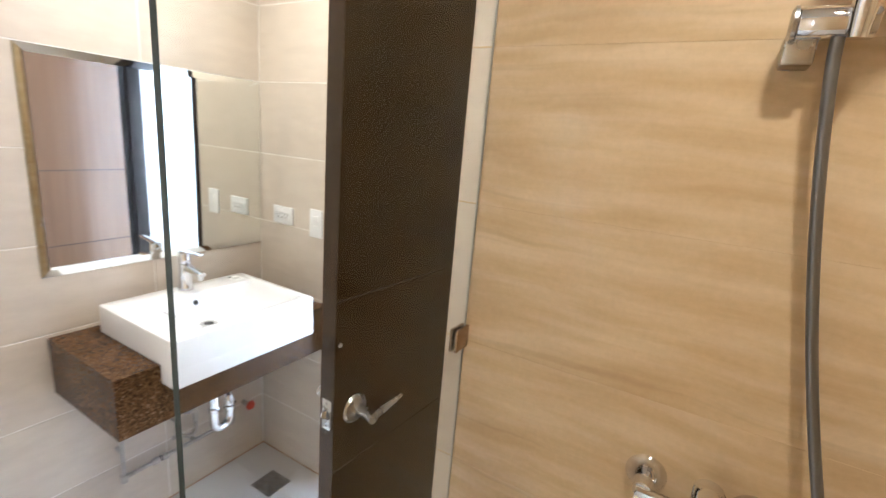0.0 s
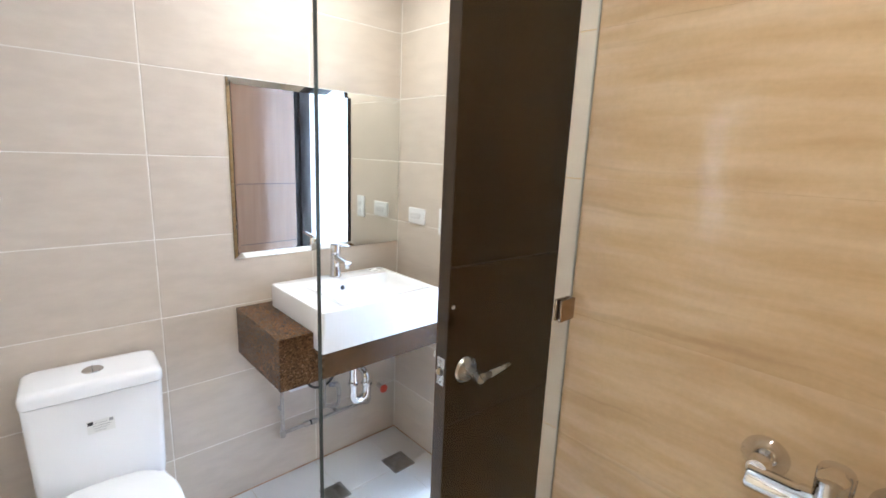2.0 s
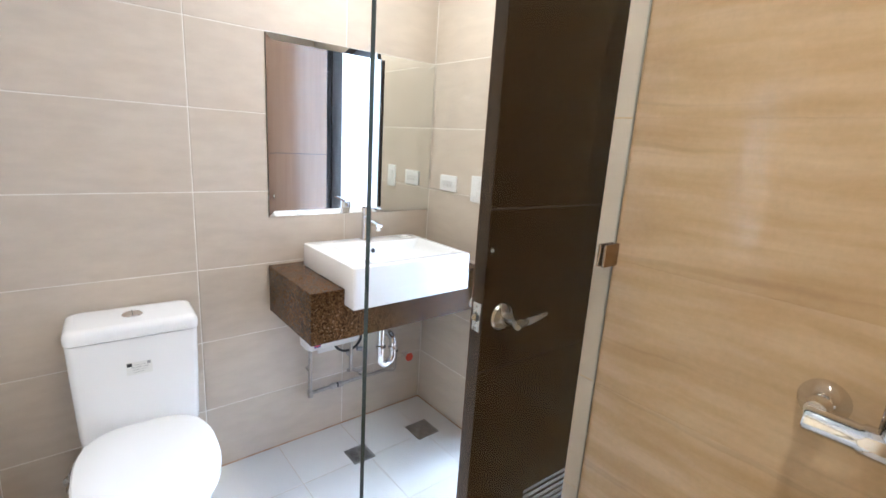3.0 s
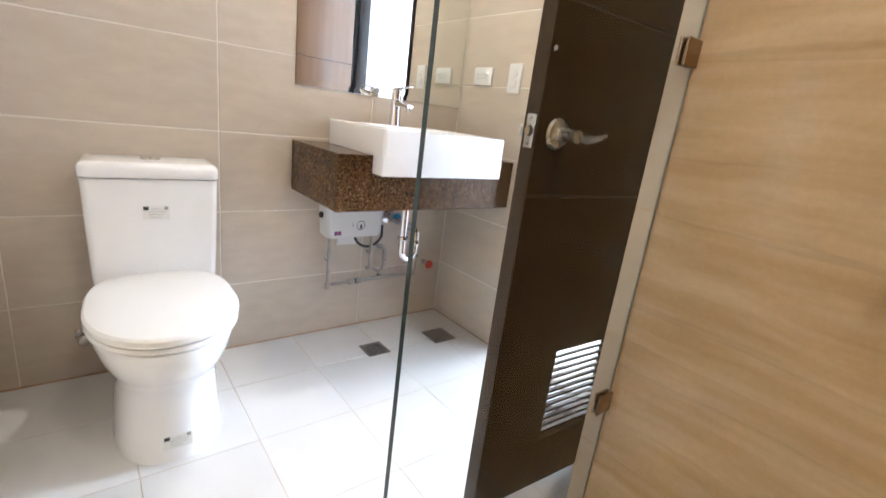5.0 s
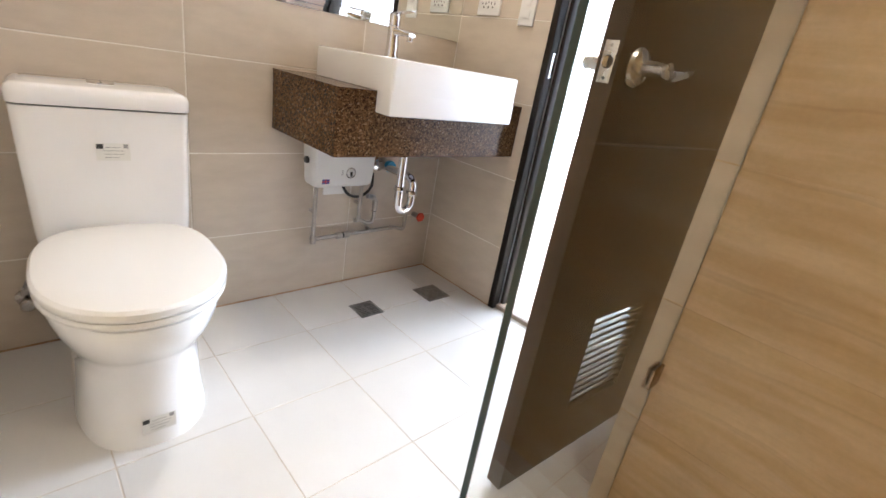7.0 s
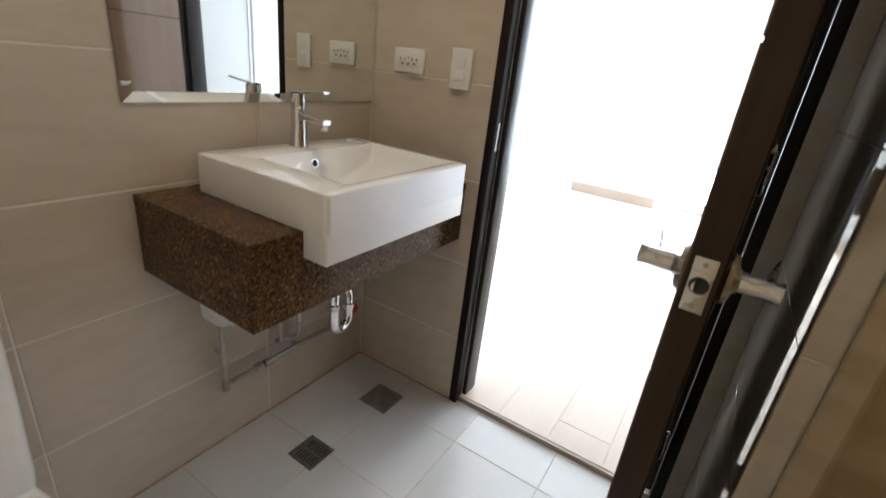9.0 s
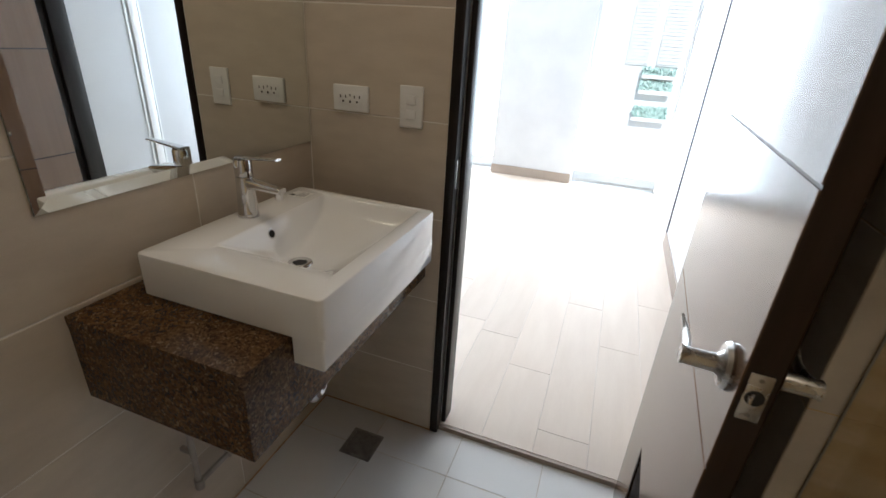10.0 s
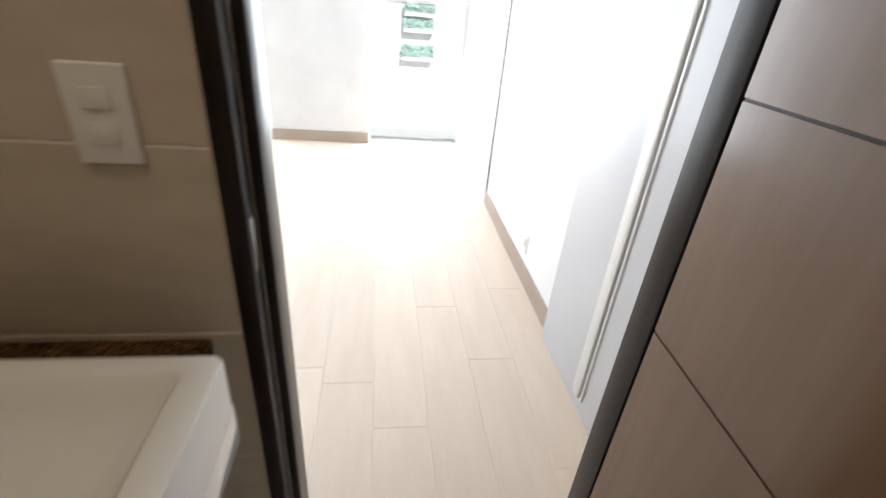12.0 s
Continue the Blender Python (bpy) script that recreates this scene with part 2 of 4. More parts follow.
def finish(bm, name, mat, smooth=40):
    me = bpy.data.meshes.new(name)
    bmesh.ops.recalc_face_normals(bm, faces=bm.faces)
    if smooth:
        for f in bm.faces:
            f.smooth = True
        for e in bm.edges:
            if len(e.link_faces) == 2 and e.calc_face_angle(0) > radians(smooth):
                e.smooth = False
    bm.to_mesh(me)
    bm.free()
    me.materials.append(mat)
    return me


def part(name, bm, mat, parent=None, label="", smooth=40):
    ob = new(name, finish(bm, name, mat, smooth))
    if parent is not None:
        ob.parent = parent
    if label:
        ob["label"] = label
    return ob


def thing(name, label, category, at=(0, 0, 0), group="", kind=""):
    """An empty at the base of a thing, to which its parts hang in the thing's own coordinates."""
    ob = new(name)
    ob.empty_display_size = 0.05
    ob.location = at
    return tagged(ob, label, category, group, kind)


def box(x0, x1, y0, y1, z0, z1, bevel=0.0, seg=2, bm=None):
    bm = bm or bmesh.new()
    made = bmesh.ops.create_cube(bm, size=1)["verts"]
    for v in made:
        v.co = Vector(((x0 + x1) / 2 + v.co.x * (x1 - x0), (y0 + y1) / 2 + v.co.y * (y1 - y0), (z0 + z1) / 2 + v.co.z * (z1 - z0)))
    if bevel:
        edges = {e for v in made for e in v.link_edges}
        bmesh.ops.bevel(bm, geom=list(edges), offset=bevel, segments=seg, profile=0.5, affect="EDGES")
    return bm


def tube(points, r, sides=14, bm=None, cap=True):
    """A round pipe along points, with bends cut on the mitre."""
    bm = bm or bmesh.new()
    pts = [Vector(p) for p in points]
    rings = []
    up = None
    for i, p in enumerate(pts):
        a = (pts[i] - pts[i - 1]).normalized() if i else (pts[1] - pts[0]).normalized()
        b = (pts[i + 1] - pts[i]).normalized() if i < len(pts) - 1 else a
        d = (a + b).normalized()
        if up is None:
            up = Vector((0, 0, 1)) if abs(d.z) < 0.9 else Vector((1, 0, 0))
        s = d.cross(up).normalized()
        up = s.cross(d).normalized()
        k = r / max(0.5, d.dot(a))
        rings.append([bm.verts.new(p + (s * math.cos(2 * math.pi * j / sides) + up * math.sin(2 * math.pi * j / sides)) * (k if 0 < i < len(pts) - 1 else r)) for j in range(sides)])
    for a, b in zip(rings, rings[1:]):
        for j in range(sides):
            bm.faces.new((a[j], a[(j + 1) % sides], b[(j + 1) % sides], b[j]))
    if cap:
        bm.faces.new(rings[0][::-1])
        bm.faces.new(rings[-1])
    return bm


def arc(centre, u, v, r, a0, a1, n=8):
    c, u, v = Vector(centre), Vector(u), Vector(v)
    return [c + r * (math.cos(radians(a0 + (a1 - a0) * i / n)) * u + math.sin(radians(a0 + (a1 - a0) * i / n)) * v) for i in range(n + 1)]


def lathe(profile, m=Matrix(), sides=24, bm=None):
    """Turns (radius, height) pairs round z and lays the body at m."""
    bm = bm or bmesh.new()
    rings = []
    for r, h in profile:
        if r < 1e-6:
            rings.append([bm.verts.new(m @ Vector((0, 0, h)))])
        else:
            rings.append([bm.verts.new(m @ Vector((r * math.cos(2 * math.pi * j / sides), r * math.sin(2 * math.pi * j / sides), h))) for j in range(sides)])
    for a, b in zip(rings, rings[1:]):
        for j in range(sides):
            q = [a[j % len(a)], a[(j + 1) % len(a)], b[(j + 1) % len(b)], b[j % len(b)]]
            q = list(dict.fromkeys(q))
            if len(q) > 2:
                bm.faces.new(q)
    for ring, end in ((rings[0], 0), (rings[-1], 1)):
        if len(ring) > 1:
            bm.faces.new(ring if end else ring[::-1])
    return bm


def loft(sections, bm=None, cap=True):
    """Skins rings that have the same number of points."""
    bm = bm or bmesh.new()
    rings = [[bm.verts.new(p) for p in ring] for ring in sections]
    k = len(rings[0])
    for a, b in zip(rings, rings[1:]):
        for j in range(k):
            bm.faces.new((a[j], a[(j + 1) % k], b[(j + 1) % k], b[j]))
    if cap:
        bm.faces.new(rings[0][::-1])
        bm.faces.new(rings[-1])
    return bm


def oval(x0, x1, cy, hw, z, power=2.4, n=40, flat=0.0):
    """A rounded outline from x0 (back) to x1 (front); flat squares off the back."""
    cx, hx = (x0 + x1) / 2, (x1 - x0) / 2
    ring = []
    for j in range(n):
        a = 2 * math.pi * j / n
        c, s = math.cos(a), math.sin(a)
        p = power + (flat if c < 0 else 0.0)
        ring.append(Vector((cx + hx * math.copysign(abs(c) ** (2 / p), c), cy + hw * math.copysign(abs(s) ** (2 / p), s), z)))
    return ring


def rrect(x0, x1, y0, y1, z, r, n=5):
    ring = []
    for cx, cy, a in ((x1 - r, y1 - r, 0), (x0 + r, y1 - r, 90), (x0 + r, y0 + r, 180), (x1 - r, y0 + r, 270)):
        for i in range(n + 1):
            t = radians(a + 90 * i / n)
            ring.append(Vector((cx + r * math.cos(t), cy + r * math.sin(t), z)))
    return ring


def along_x(x, y, z):
    return Matrix.Translation((x, y, z)) @ Euler((0, radians(90), 0)).to_matrix().to_4x4()


def along_y(x, y, z):
    """Body's axis points to -y, out of a wall that faces -y."""
    return Matrix.Translation((x, y, z)) @ Euler((radians(90), 0, 0)).to_matrix().to_4x4()


def structure(name, bm, mat, label, category, smooth=0):
    return tagged(part(name, bm, mat, None, "", smooth), label, category, "", "structure")


TILE_MESHES = {}


def tile_mesh(w, h, d, mat):
    """A tile w by h lying in its own xy plane, its face at z = 0, with eased edges."""
    c = 0.0004 if mat is TRAV else 0.0012
    key = (round(w, 4), round(h, 4), round(d, 4), mat.name)
    if key not in TILE_MESHES:
        bm = bmesh.new()
        rings = []
        for inset, z in ((0, -d), (0, -c), (c, 0)):
            rings.append([bm.verts.new((sx * (w / 2 - inset), sy * (h / 2 - inset), z)) for sx, sy in ((-1, -1), (1, -1), (1, 1), (-1, 1))])
        for a, b in zip(rings, rings[1:]):
            for j in range(4):
                bm.faces.new((a[j], a[(j + 1) % 4], b[(j + 1) % 4], b[j]))
        bm.faces.new(rings[-1])
        TILE_MESHES[key] = finish(bm, "tile", mat, 0)
    return TILE_MESHES[key]


def tiling(parent, origin, u, v, us, vs, mat, gap=0.003, depth=0.009, name="tile", skip=None):
    """Tiles between the joint lines us and vs of a plane through origin, spanned by u and v."""
    o, u, v = Vector(origin), Vector(u), Vector(v)
    turn = Matrix((u, v, u.cross(v))).transposed().to_4x4()
    for a0, a1 in zip(us, us[1:]):
        for b0, b1 in zip(vs, vs[1:]):
            if skip and skip((a0 + a1) / 2, (b0 + b1) / 2):
                continue
            w, h = a1 - a0 - gap, b1 - b0 - gap
            if w < 0.006 or h < 0.006:
                continue
            ob = new(name, tile_mesh(w, h, depth, mat))
            ob.parent = parent
            ob.matrix_basis = Matrix.Translation(o + u * (a0 + a1) / 2 + v * (b0 + b1) / 2) @ turn


# ---- the shell ----
WX, DY, SY, EX, CZ = -1.64, 1.18, -0.595, 0.95, 2.45
BLOCK_X, BLOCK_Y = -0.325, 0.655     # the thick wall at the shower's head
GLASS_X = -0.275
JL, JR = -1.160, -0.372              # the doorway's rough opening
DOOR_TOP = 2.17
HALL_Y = 1.29                       # the door wall's other face
ROWS = [0.0, 0.284, 0.586, 0.887, 1.188, 1.490, 1.791, 2.092, CZ]
TY = DY + 0.018                      # the doorway threshold
RG = 0.0012                           # joint depth

wall_west = structure("wall_west", box(WX - 0.15, WX - RG, SY - 0.15, DY + 0.0, -0.15, CZ + 0.1), GROUT, "taupe tiled bathroom wall with pale joints", "wall")
wall_south = structure("wall_south", box(WX - 0.0, EX + 0.15, SY - 0.15, SY - RG, -0.15, CZ + 0.1), GROUT, "taupe tiled wall behind the shower entry", "wall")
bm = box(WX - 0.15, JL, DY + RG, HALL_Y, -0.15, 2.75)
box(JL, JR, DY + RG, HALL_Y, DOOR_TOP, 2.75, bm=bm)
box(JR, BLOCK_X + 0.001, DY + RG, HALL_Y, -0.15, 2.75, bm=bm)
wall_door = structure("wall_door", bm, GROUT, "tiled wall beside the bathroom doorway", "wall")
bm = box(BLOCK_X + RG, EX + 0.15, BLOCK_Y + 0.0007, HALL_Y - 0.002, -0.15, 2.75)
wall_shower = structure("wall_shower", bm, TRAV, "thick shower wall faced with cream banded tiles", "wall")
wall_east = structure("wall_east", box(EX + RG, EX + 0.15, SY, BLOCK_Y, -0.15, CZ + 0.1), GROUT, "tiled end wall of the shower", "wall")
structure("ceiling", box(WX - 0.15, EX + 0.15, SY - 0.15, DY + 0.001, CZ, CZ + 0.08), CEIL, "plain white bathroom ceiling", "ceiling")
FX = [WX, -1.342, -1.027, -0.712, -0.397, GLASS_X - 0.012]
FY = [SY, -0.255, 0.059, 0.378, 0.691, 1.005, TY]
floor = structure("floor", box(WX, GLASS_X - 0.01, SY, TY, -0.15, -RG), FLOOR_GROUT, "white square floor tiles with thin brown joints", "floor")
shower_floor = structure("shower_floor", box(GLASS_X + 0.04, EX, SY, BLOCK_Y, -0.15, -0.052), FLOOR_GROUT, "sunken shower floor of small tiles", "floor")
structure("shower_kerb", box(GLASS_X - 0.01, GLASS_X + 0.04, SY, BLOCK_Y, -0.15, 0.0, 0.002), TRAV, "cream stone strip between bathroom and shower floor", "kerb")
structure("threshold", box(JL, JR, TY, TY + 0.014, -0.15, 0.0185, 0.002), SKIRTING, "brown edge strip of the doorway threshold", "threshold")

SEAL = textured("stained_sealant", (0.36, 0.20, 0.10), (0.55, 0.40, 0.26), 18, (0.6, 0.7), fine=120, spread=0.15)
structure("trim", box(WX - 0.001, WX + 0.0045, SY, DY, -0.002, 0.004), SEAL, "stained orange-brown sealant along the wall's foot", "sealant")
structure("trim", box(WX, JL, DY - 0.004, DY + 0.001, -0.002, 0.004), SEAL, "stained orange-brown sealant along the wall's foot", "sealant")
structure("trim", box(WX, GLASS_X - 0.012, SY - 0.001, SY + 0.005, -0.002, 0.004), SEAL, "stained orange-brown sealant along the wall's foot", "sealant")

# ---- bedroom beyond the door ----
BZ = 0.02
BX0, BX1, BY1, BC = -3.3, 0.4, 5.30, 2.65
structure("bedroom_ceiling", box(BX0 - 0.1, BX1 + 0.2, HALL_Y, BY1 + 0.2, BC, BC + 0.1), CEIL, "plain white bedroom ceiling", "ceiling")
structure("wall_bedroom_west", box(BX0 - 0.15, BX0, HALL_Y - 0.1, BY1 + 0.2, -0.15, BC + 0.1), PLASTER, "white painted bedroom wall", "wall")
structure("wall_bedroom_south", box(BX0, WX - 0.15, HALL_Y - 0.12, HALL_Y, -0.15, BC + 0.1), PLASTER, "white painted bedroom wall", "wall")
structure("wall_skin", box(WX - 0.15, JL - 0.05, HALL_Y, HALL_Y + 0.012, BZ, BC), PLASTER, "white plaster on the bedroom side of the doorway", "wall")
hall_floor = structure("bedroom_floor", box(BX0, BX1, TY + 0.014, BY1 + 0.2, -0.15, BZ - 0.0015), PLANK_GAP, "pale wood-look plank floor of the bedroom", "floor")


def skew_box(p, q, thick, z0, z1, bevel=0.0):
    """A wall piece from p to q whose body lies to the right of that way."""
    d = (Vector((*q, 0)) - Vector((*p, 0)))
    m = Matrix.Translation((*p, 0)) @ Matrix.Rotation(math.atan2(d.y, d.x), 4, "Z")
    bm = box(0, d.length, -thick, 0, z0, z1, bevel)
    bm.transform(m)
    return bm


WA, WB = (-0.144, 2.195), (-0.138, 3.74)
structure("wall_bedroom_east", skew_box(WA, WB, 0.15, -0.1, BC), PLASTER, "white painted bedroom wall with a taupe skirting", "wall")
structure("baseboard", skew_box((WA[0] - 0.014, WA[1]), (WB[0] - 0.014, WB[1]), 0.013, BZ, BZ + 0.10, 0.002), SKIRTING, "taupe skirting board along the white wall", "baseboard")
structure("trim", box(-0.148, 0.02, 3.742, 3.766, BZ, BC), DARKALU, "dark upright joint profile at the wall's end", "trim")
structure("wall_bedroom_far", box(-0.137, 0.02, 3.768, BY1 + 0.2, -0.1, BC), PLASTER, "white painted wall beside the window", "wall")
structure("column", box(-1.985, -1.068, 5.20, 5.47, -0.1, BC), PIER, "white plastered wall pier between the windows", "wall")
structure("baseboard", box(-1.988, -1.063, 5.185, 5.198, BZ, BZ + 0.105, 0.002), SKIRTING, "taupe skirting board at the pier's foot", "baseboard")


def window(name, x0, x1, bars):
    w = thing(name, "full-height white aluminium window full of daylight", "window", (0, 0, 0), "", "structure")
    y0, y1 = BY1 - 0.02, BY1 + 0.04
    for a, b, c, d in ((x0, x1, BZ, BZ + 0.009), (x0, x1, BC - 0.06, BC)):
        part("window_frame", box(a, b, y0, y1, c, d, 0.004), ALU, w)
    edges = [x0 + (x1 - x0) * i / bars for i in range(bars + 1)]
    for e in edges:
        part("mullion", box(max(x0, e - 0.025), min(x1, e + 0.025), y0 + 0.003, y1 - 0.003, BZ + 0.009, BC - 0.06, 0.003), ALU, w)
    for a, b in zip(edges, edges[1:]):
        p = part("pane", box(a + 0.025, b - 0.025, BY1 + 0.004, BY1 + 0.012, BZ + 0.009, BC - 0.06), GLASS, w)
        p.visible_shadow = False
    return w


window("window_1", -1.068, -0.134, 1)
window("window_2", BX0, -1.985, 2)

# wardrobe beside the doorway
wd = thing("wardrobe", "pale grey laminate wardrobe with a white upright pull", "wardrobe", (0, 0, 0))
part("side_panel", box(-0.180, -0.150, HALL_Y + 0.002, 2.188, BZ + 0.001, 2.4, 0.001), LAMINATE, wd)
part("body", box(-0.149, 0.39, HALL_Y + 0.004, 2.186, BZ + 0.001, 2.38), LAMINATE, wd)
pull = part("pull_profile", box(-0.196, -0.180, 1.742, 1.788, 0.085, 2.3, 0.005), ALU, wd, "white upright aluminium pull")
for y in (1.722, 1.796):
    part("pull_lip", box(-0.187, -0.1802, y, y + 0.012, 0.085, 2.3, 0.002), ALU, wd)

wp = thing("wall_socket", "small white socket plate low on the white wall", "socket", (-0.141, 2.72, 0.23))
part("plate", box(-0.006, 0.012, -0.035, 0.035, -0.055, 0.055, 0.002), PLASTIC, wp)
part("slot", box(-0.0075, -0.004, -0.004, 0.004, -0.022, 0.022), INK, wp)

# ---- outside ----
structure("ground", box(-900, 900, BY1 + 0.3, 1500, -3.3, -3.0), GROUND, "grey paved ground outside the building", "ground")
nb = thing("neighbour_building", "pale rendered building with louvred windows opposite", "building", (0, 21, -3))
part("wall", box(-14, 14, 0, 8, 0, 16), CONCRETE, nb)
part("roof", box(-14.2, 14.2, -0.2, 8.2, 16, 16.35), CONCRETE, nb)
for wx in (-0.75, 0.4):
    lv = part("louvre_window", box(wx, wx + 0.85, -0.06, 0.02, 4.05, 7.2), ALU, nb, "white louvred shutter")
    for i in range(24):
        part("louvre", box(wx + 0.03, wx + 0.82, -0.085, -0.05, 4.12 + i * 0.128, 4.16 + i * 0.128), ALU, lv)


def hedge(x, z, w, h, seed):
    rnd = random.Random(seed)
    ob = thing("planter", "long white planter with a clipped green hedge", "planter", (x, 20.2, z), "planters on the facade opposite")
    part("trough", box(-w / 2, w / 2, 0.45, 0.80, -0.2, -0.05, 0.02), CONCRETE, ob)
    bm = bmesh.new()
    for i in range(420):
        c = Vector((rnd.uniform(-w / 2, w / 2), rnd.uniform(0.45, 0.7), rnd.uniform(-0.05, h)))
        q = Euler((rnd.uniform(0, 6), rnd.uniform(0, 6), rnd.uniform(0, 6))).to_matrix()
        s = rnd.uniform(0.05, 0.11)
        bm.faces.new([bm.verts.new(c + q @ Vector(p) * s) for p in ((-1, 0, 0), (0, -0.45, 0.15), (1, 0, 0), (0, 0.45, 0.15))])
    box(-w / 2 + 0.03, w / 2 - 0.03, 0.56, 0.74, -0.06, h - 0.04, bm=bm)
    part("leaves", bm, HEDGE, ob, "", 0)


hedge(0.55, 0.78, 1.2, 0.20, 1)
hedge(0.55, 0.20, 1.2, 0.30, 2)
hedge(0.55, -0.85, 1.3, 0.40, 3)

# ---- doorway ----
frame_d = thing("door_frame", "black-brown rebated wooden door frame", "door frame", (0, 0, 0), "", "structure")


def jamb(x_in, x_out, s):
    """One upright: an outer casing, a rebate step and the stop; s = 1 for the latch side."""
    part("casing", box(*sorted((x_out, x_in - s * 0.018)), DY - 0.006, HALL_Y + 0.016, 0.0005, DOOR_TOP - 0.046, 0.002), FRAMEWOOD, frame_d)
    part("stop", box(*sorted((x_in - s * 0.0178, x_in)), DY + 0.040, HALL_Y + 0.004, BZ + 0.0005, DOOR_TOP - 0.046, 0.002), FRAMEWOOD, frame_d)


jamb(-1.112, JL, 1)
jamb(-0.4212, JR, -1)
part("head", box(JL, JR, DY - 0.0055, HALL_Y + 0.0155, DOOR_TOP - 0.045, DOOR_TOP + 0.001, 0.002), FRAMEWOOD, frame_d)
part("strike_plate", box(-1.1302, -1.1285, DY + 0.008, DY + 0.034, 0.995, 1.085, 0.0006), SATIN, frame_d, "satin strike plate")
part("seal", box(-1.1302, -1.128, DY + 0.0365, DY + 0.0395, BZ, DOOR_TOP - 0.05), ALU, frame_d, "pale sealing strip")

# the leaf stands open against the shower wall; its own x runs from hinge to latch, its own y to the shower side
LEAF_W, LEAF_T, LEAF_H, LEAF_Z = 0.711, 0.042, 2.09, 0.020
H0 = Vector((-0.4640, 1.160, 0.0))
T0 = Vector((-0.504, 0.450, 0.0))
ang = math.degrees(math.atan2(T0.y - H0.y, T0.x - H0.x))
door = thing("door_1", "dark brown wooden door standing open, with a vent grille", "door", (0, 0, 0), "", "structure")
door.matrix_basis = pose(H0.x, H0.y, LEAF_Z, 0, 0, ang)
LV0, LV1, VZ0, VZ1 = 0.234, 0.507, 0.160, 0.444       # vent opening


def leaf_mesh():
    """Core of the leaf round the vent; boards on its faces leave fine level grooves."""
    bm = bmesh.new()
    for a, b, c, d in ((0.0, LV0, 0, LEAF_H), (LV1, LEAF_W, 0, LEAF_H), (LV0, LV1, 0, VZ0), (LV0, LV1, VZ1, LEAF_H)):
        box(a, b, 0.002, LEAF_T - 0.002, c, d, bm=bm)
    return bm


part("core", leaf_mesh(), LEAF_EDGE, door, "brown wooden edge", 0)
part("edge_bolt", lathe([(0, -0.001), (0.005, -0.001), (0.0055, 0.002), (0.003, 0.004), (0, 0.0045)], Matrix.Translation((LEAF_W - 0.012, LEAF_T, 1.172)) @ Euler((radians(-90), 0, 0)).to_matrix().to_4x4(), 14), SATIN, door, "small steel bolt head")
for side, (y0, y1) in (("out", (0.0, 0.0025)), ("in", (LEAF_T - 0.0025, LEAF_T))):
    zs = [0.0, 0.875, 1.273, LEAF_H] if side == "out" else [0.0, 0.869, 1.266, LEAF_H]
    for c, d in zip(zs, zs[1:]):
        g = 0.0025
        cuts = [(0.0, LEAF_W, c + g, d - g)]
        if c < VZ0:
            cuts = [(0.0, LEAF_W, c, VZ0), (0.0, LV0, VZ0, VZ1), (LV1, LEAF_W, VZ0, VZ1), (0.0, LEAF_W, VZ1, d - g)]
        bm = bmesh.new()
        for a, b, e, f in cuts:
            box(a, b, y0, y1, e, f, bm=bm)
        part("panel", bm, LEAF_OUT if side == "out" else LEAF, door, "brown wood panel toned for daylight" if side == "out" else "", 0)
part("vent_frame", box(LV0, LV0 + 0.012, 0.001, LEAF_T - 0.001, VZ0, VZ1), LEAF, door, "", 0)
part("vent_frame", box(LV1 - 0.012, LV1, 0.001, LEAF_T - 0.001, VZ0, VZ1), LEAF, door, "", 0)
NS = 13
for i in range(NS):
    bm = box(LV0 + 0.01, LV1 - 0.01, -0.020, 0.020, -0.0027, 0.0027, 0.001, 1)
    bm.transform(Matrix.Translation((0, LEAF_T / 2, VZ0 + 0.010 + i * (VZ1 - VZ0 - 0.02) / (NS - 1))) @ Matrix.Rotation(radians(33), 4, "X"))
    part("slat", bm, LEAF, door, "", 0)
# Dark slanting bar behind the lower slats.
bm = box(-0.006, 0.006, -0.002, 0.002, -0.112, 0.112)
bm.transform(Matrix.Translation((LV1 - 0.102, 0.004, VZ0 + 0.056)) @ Matrix.Rotation(radians(66), 4, "Y"))
part("stay", bm, LEAF, door, "", 0)
HX, HZ = LEAF_W - 0.058, 1.006
for s, y in ((1, LEAF_T), (-1, 0.0)):
    m = Matrix.Translation((HX, y, HZ)) @ Euler((radians(-90 * s), 0, 0)).to_matrix().to_4x4()
    h = part("door_handle", lathe([(0, 0), (0.033, 0), (0.034, 0.004), (0.030, 0.010), (0.018, 0.013), (0.0135, 0.018), (0.0125, 0.054), (0.014, 0.062), (0.0, 0.064)], m), SATIN, door, "satin nickel lever handle")
    bm = bmesh.new()
    rings = []
    for i in range(13):
        t = i / 12
        cx = HX - 0.002 - 0.096 * t
        cz = HZ - 0.006 * math.sin(t * math.pi) + 0.008 * t * t
        yy = y + s * (0.056 - 0.006 * math.sin(t * math.pi))
        wz, wy = 0.0120 - 0.0065 * t, 0.0085 - 0.0055 * t
        rings.append([Vector((cx, yy + wy * math.cos(a), cz + wz * math.sin(a))) for a in [2 * math.pi * k / 12 for k in range(12)]])
    part("lever", loft(rings, bm), SATIN, h)
part("latch_plate", box(LEAF_W - 0.001, LEAF_W + 0.0012, LEAF_T / 2 - 0.013, LEAF_T / 2 + 0.013, HZ - 0.035, HZ + 0.035, 0.0005), SATIN, door, "satin latch plate on the edge")
LM = Matrix.Translation((LEAF_W + 0.0012, LEAF_T / 2, HZ)) @ Euler((0, radians(90), 0)).to_matrix().to_4x4()
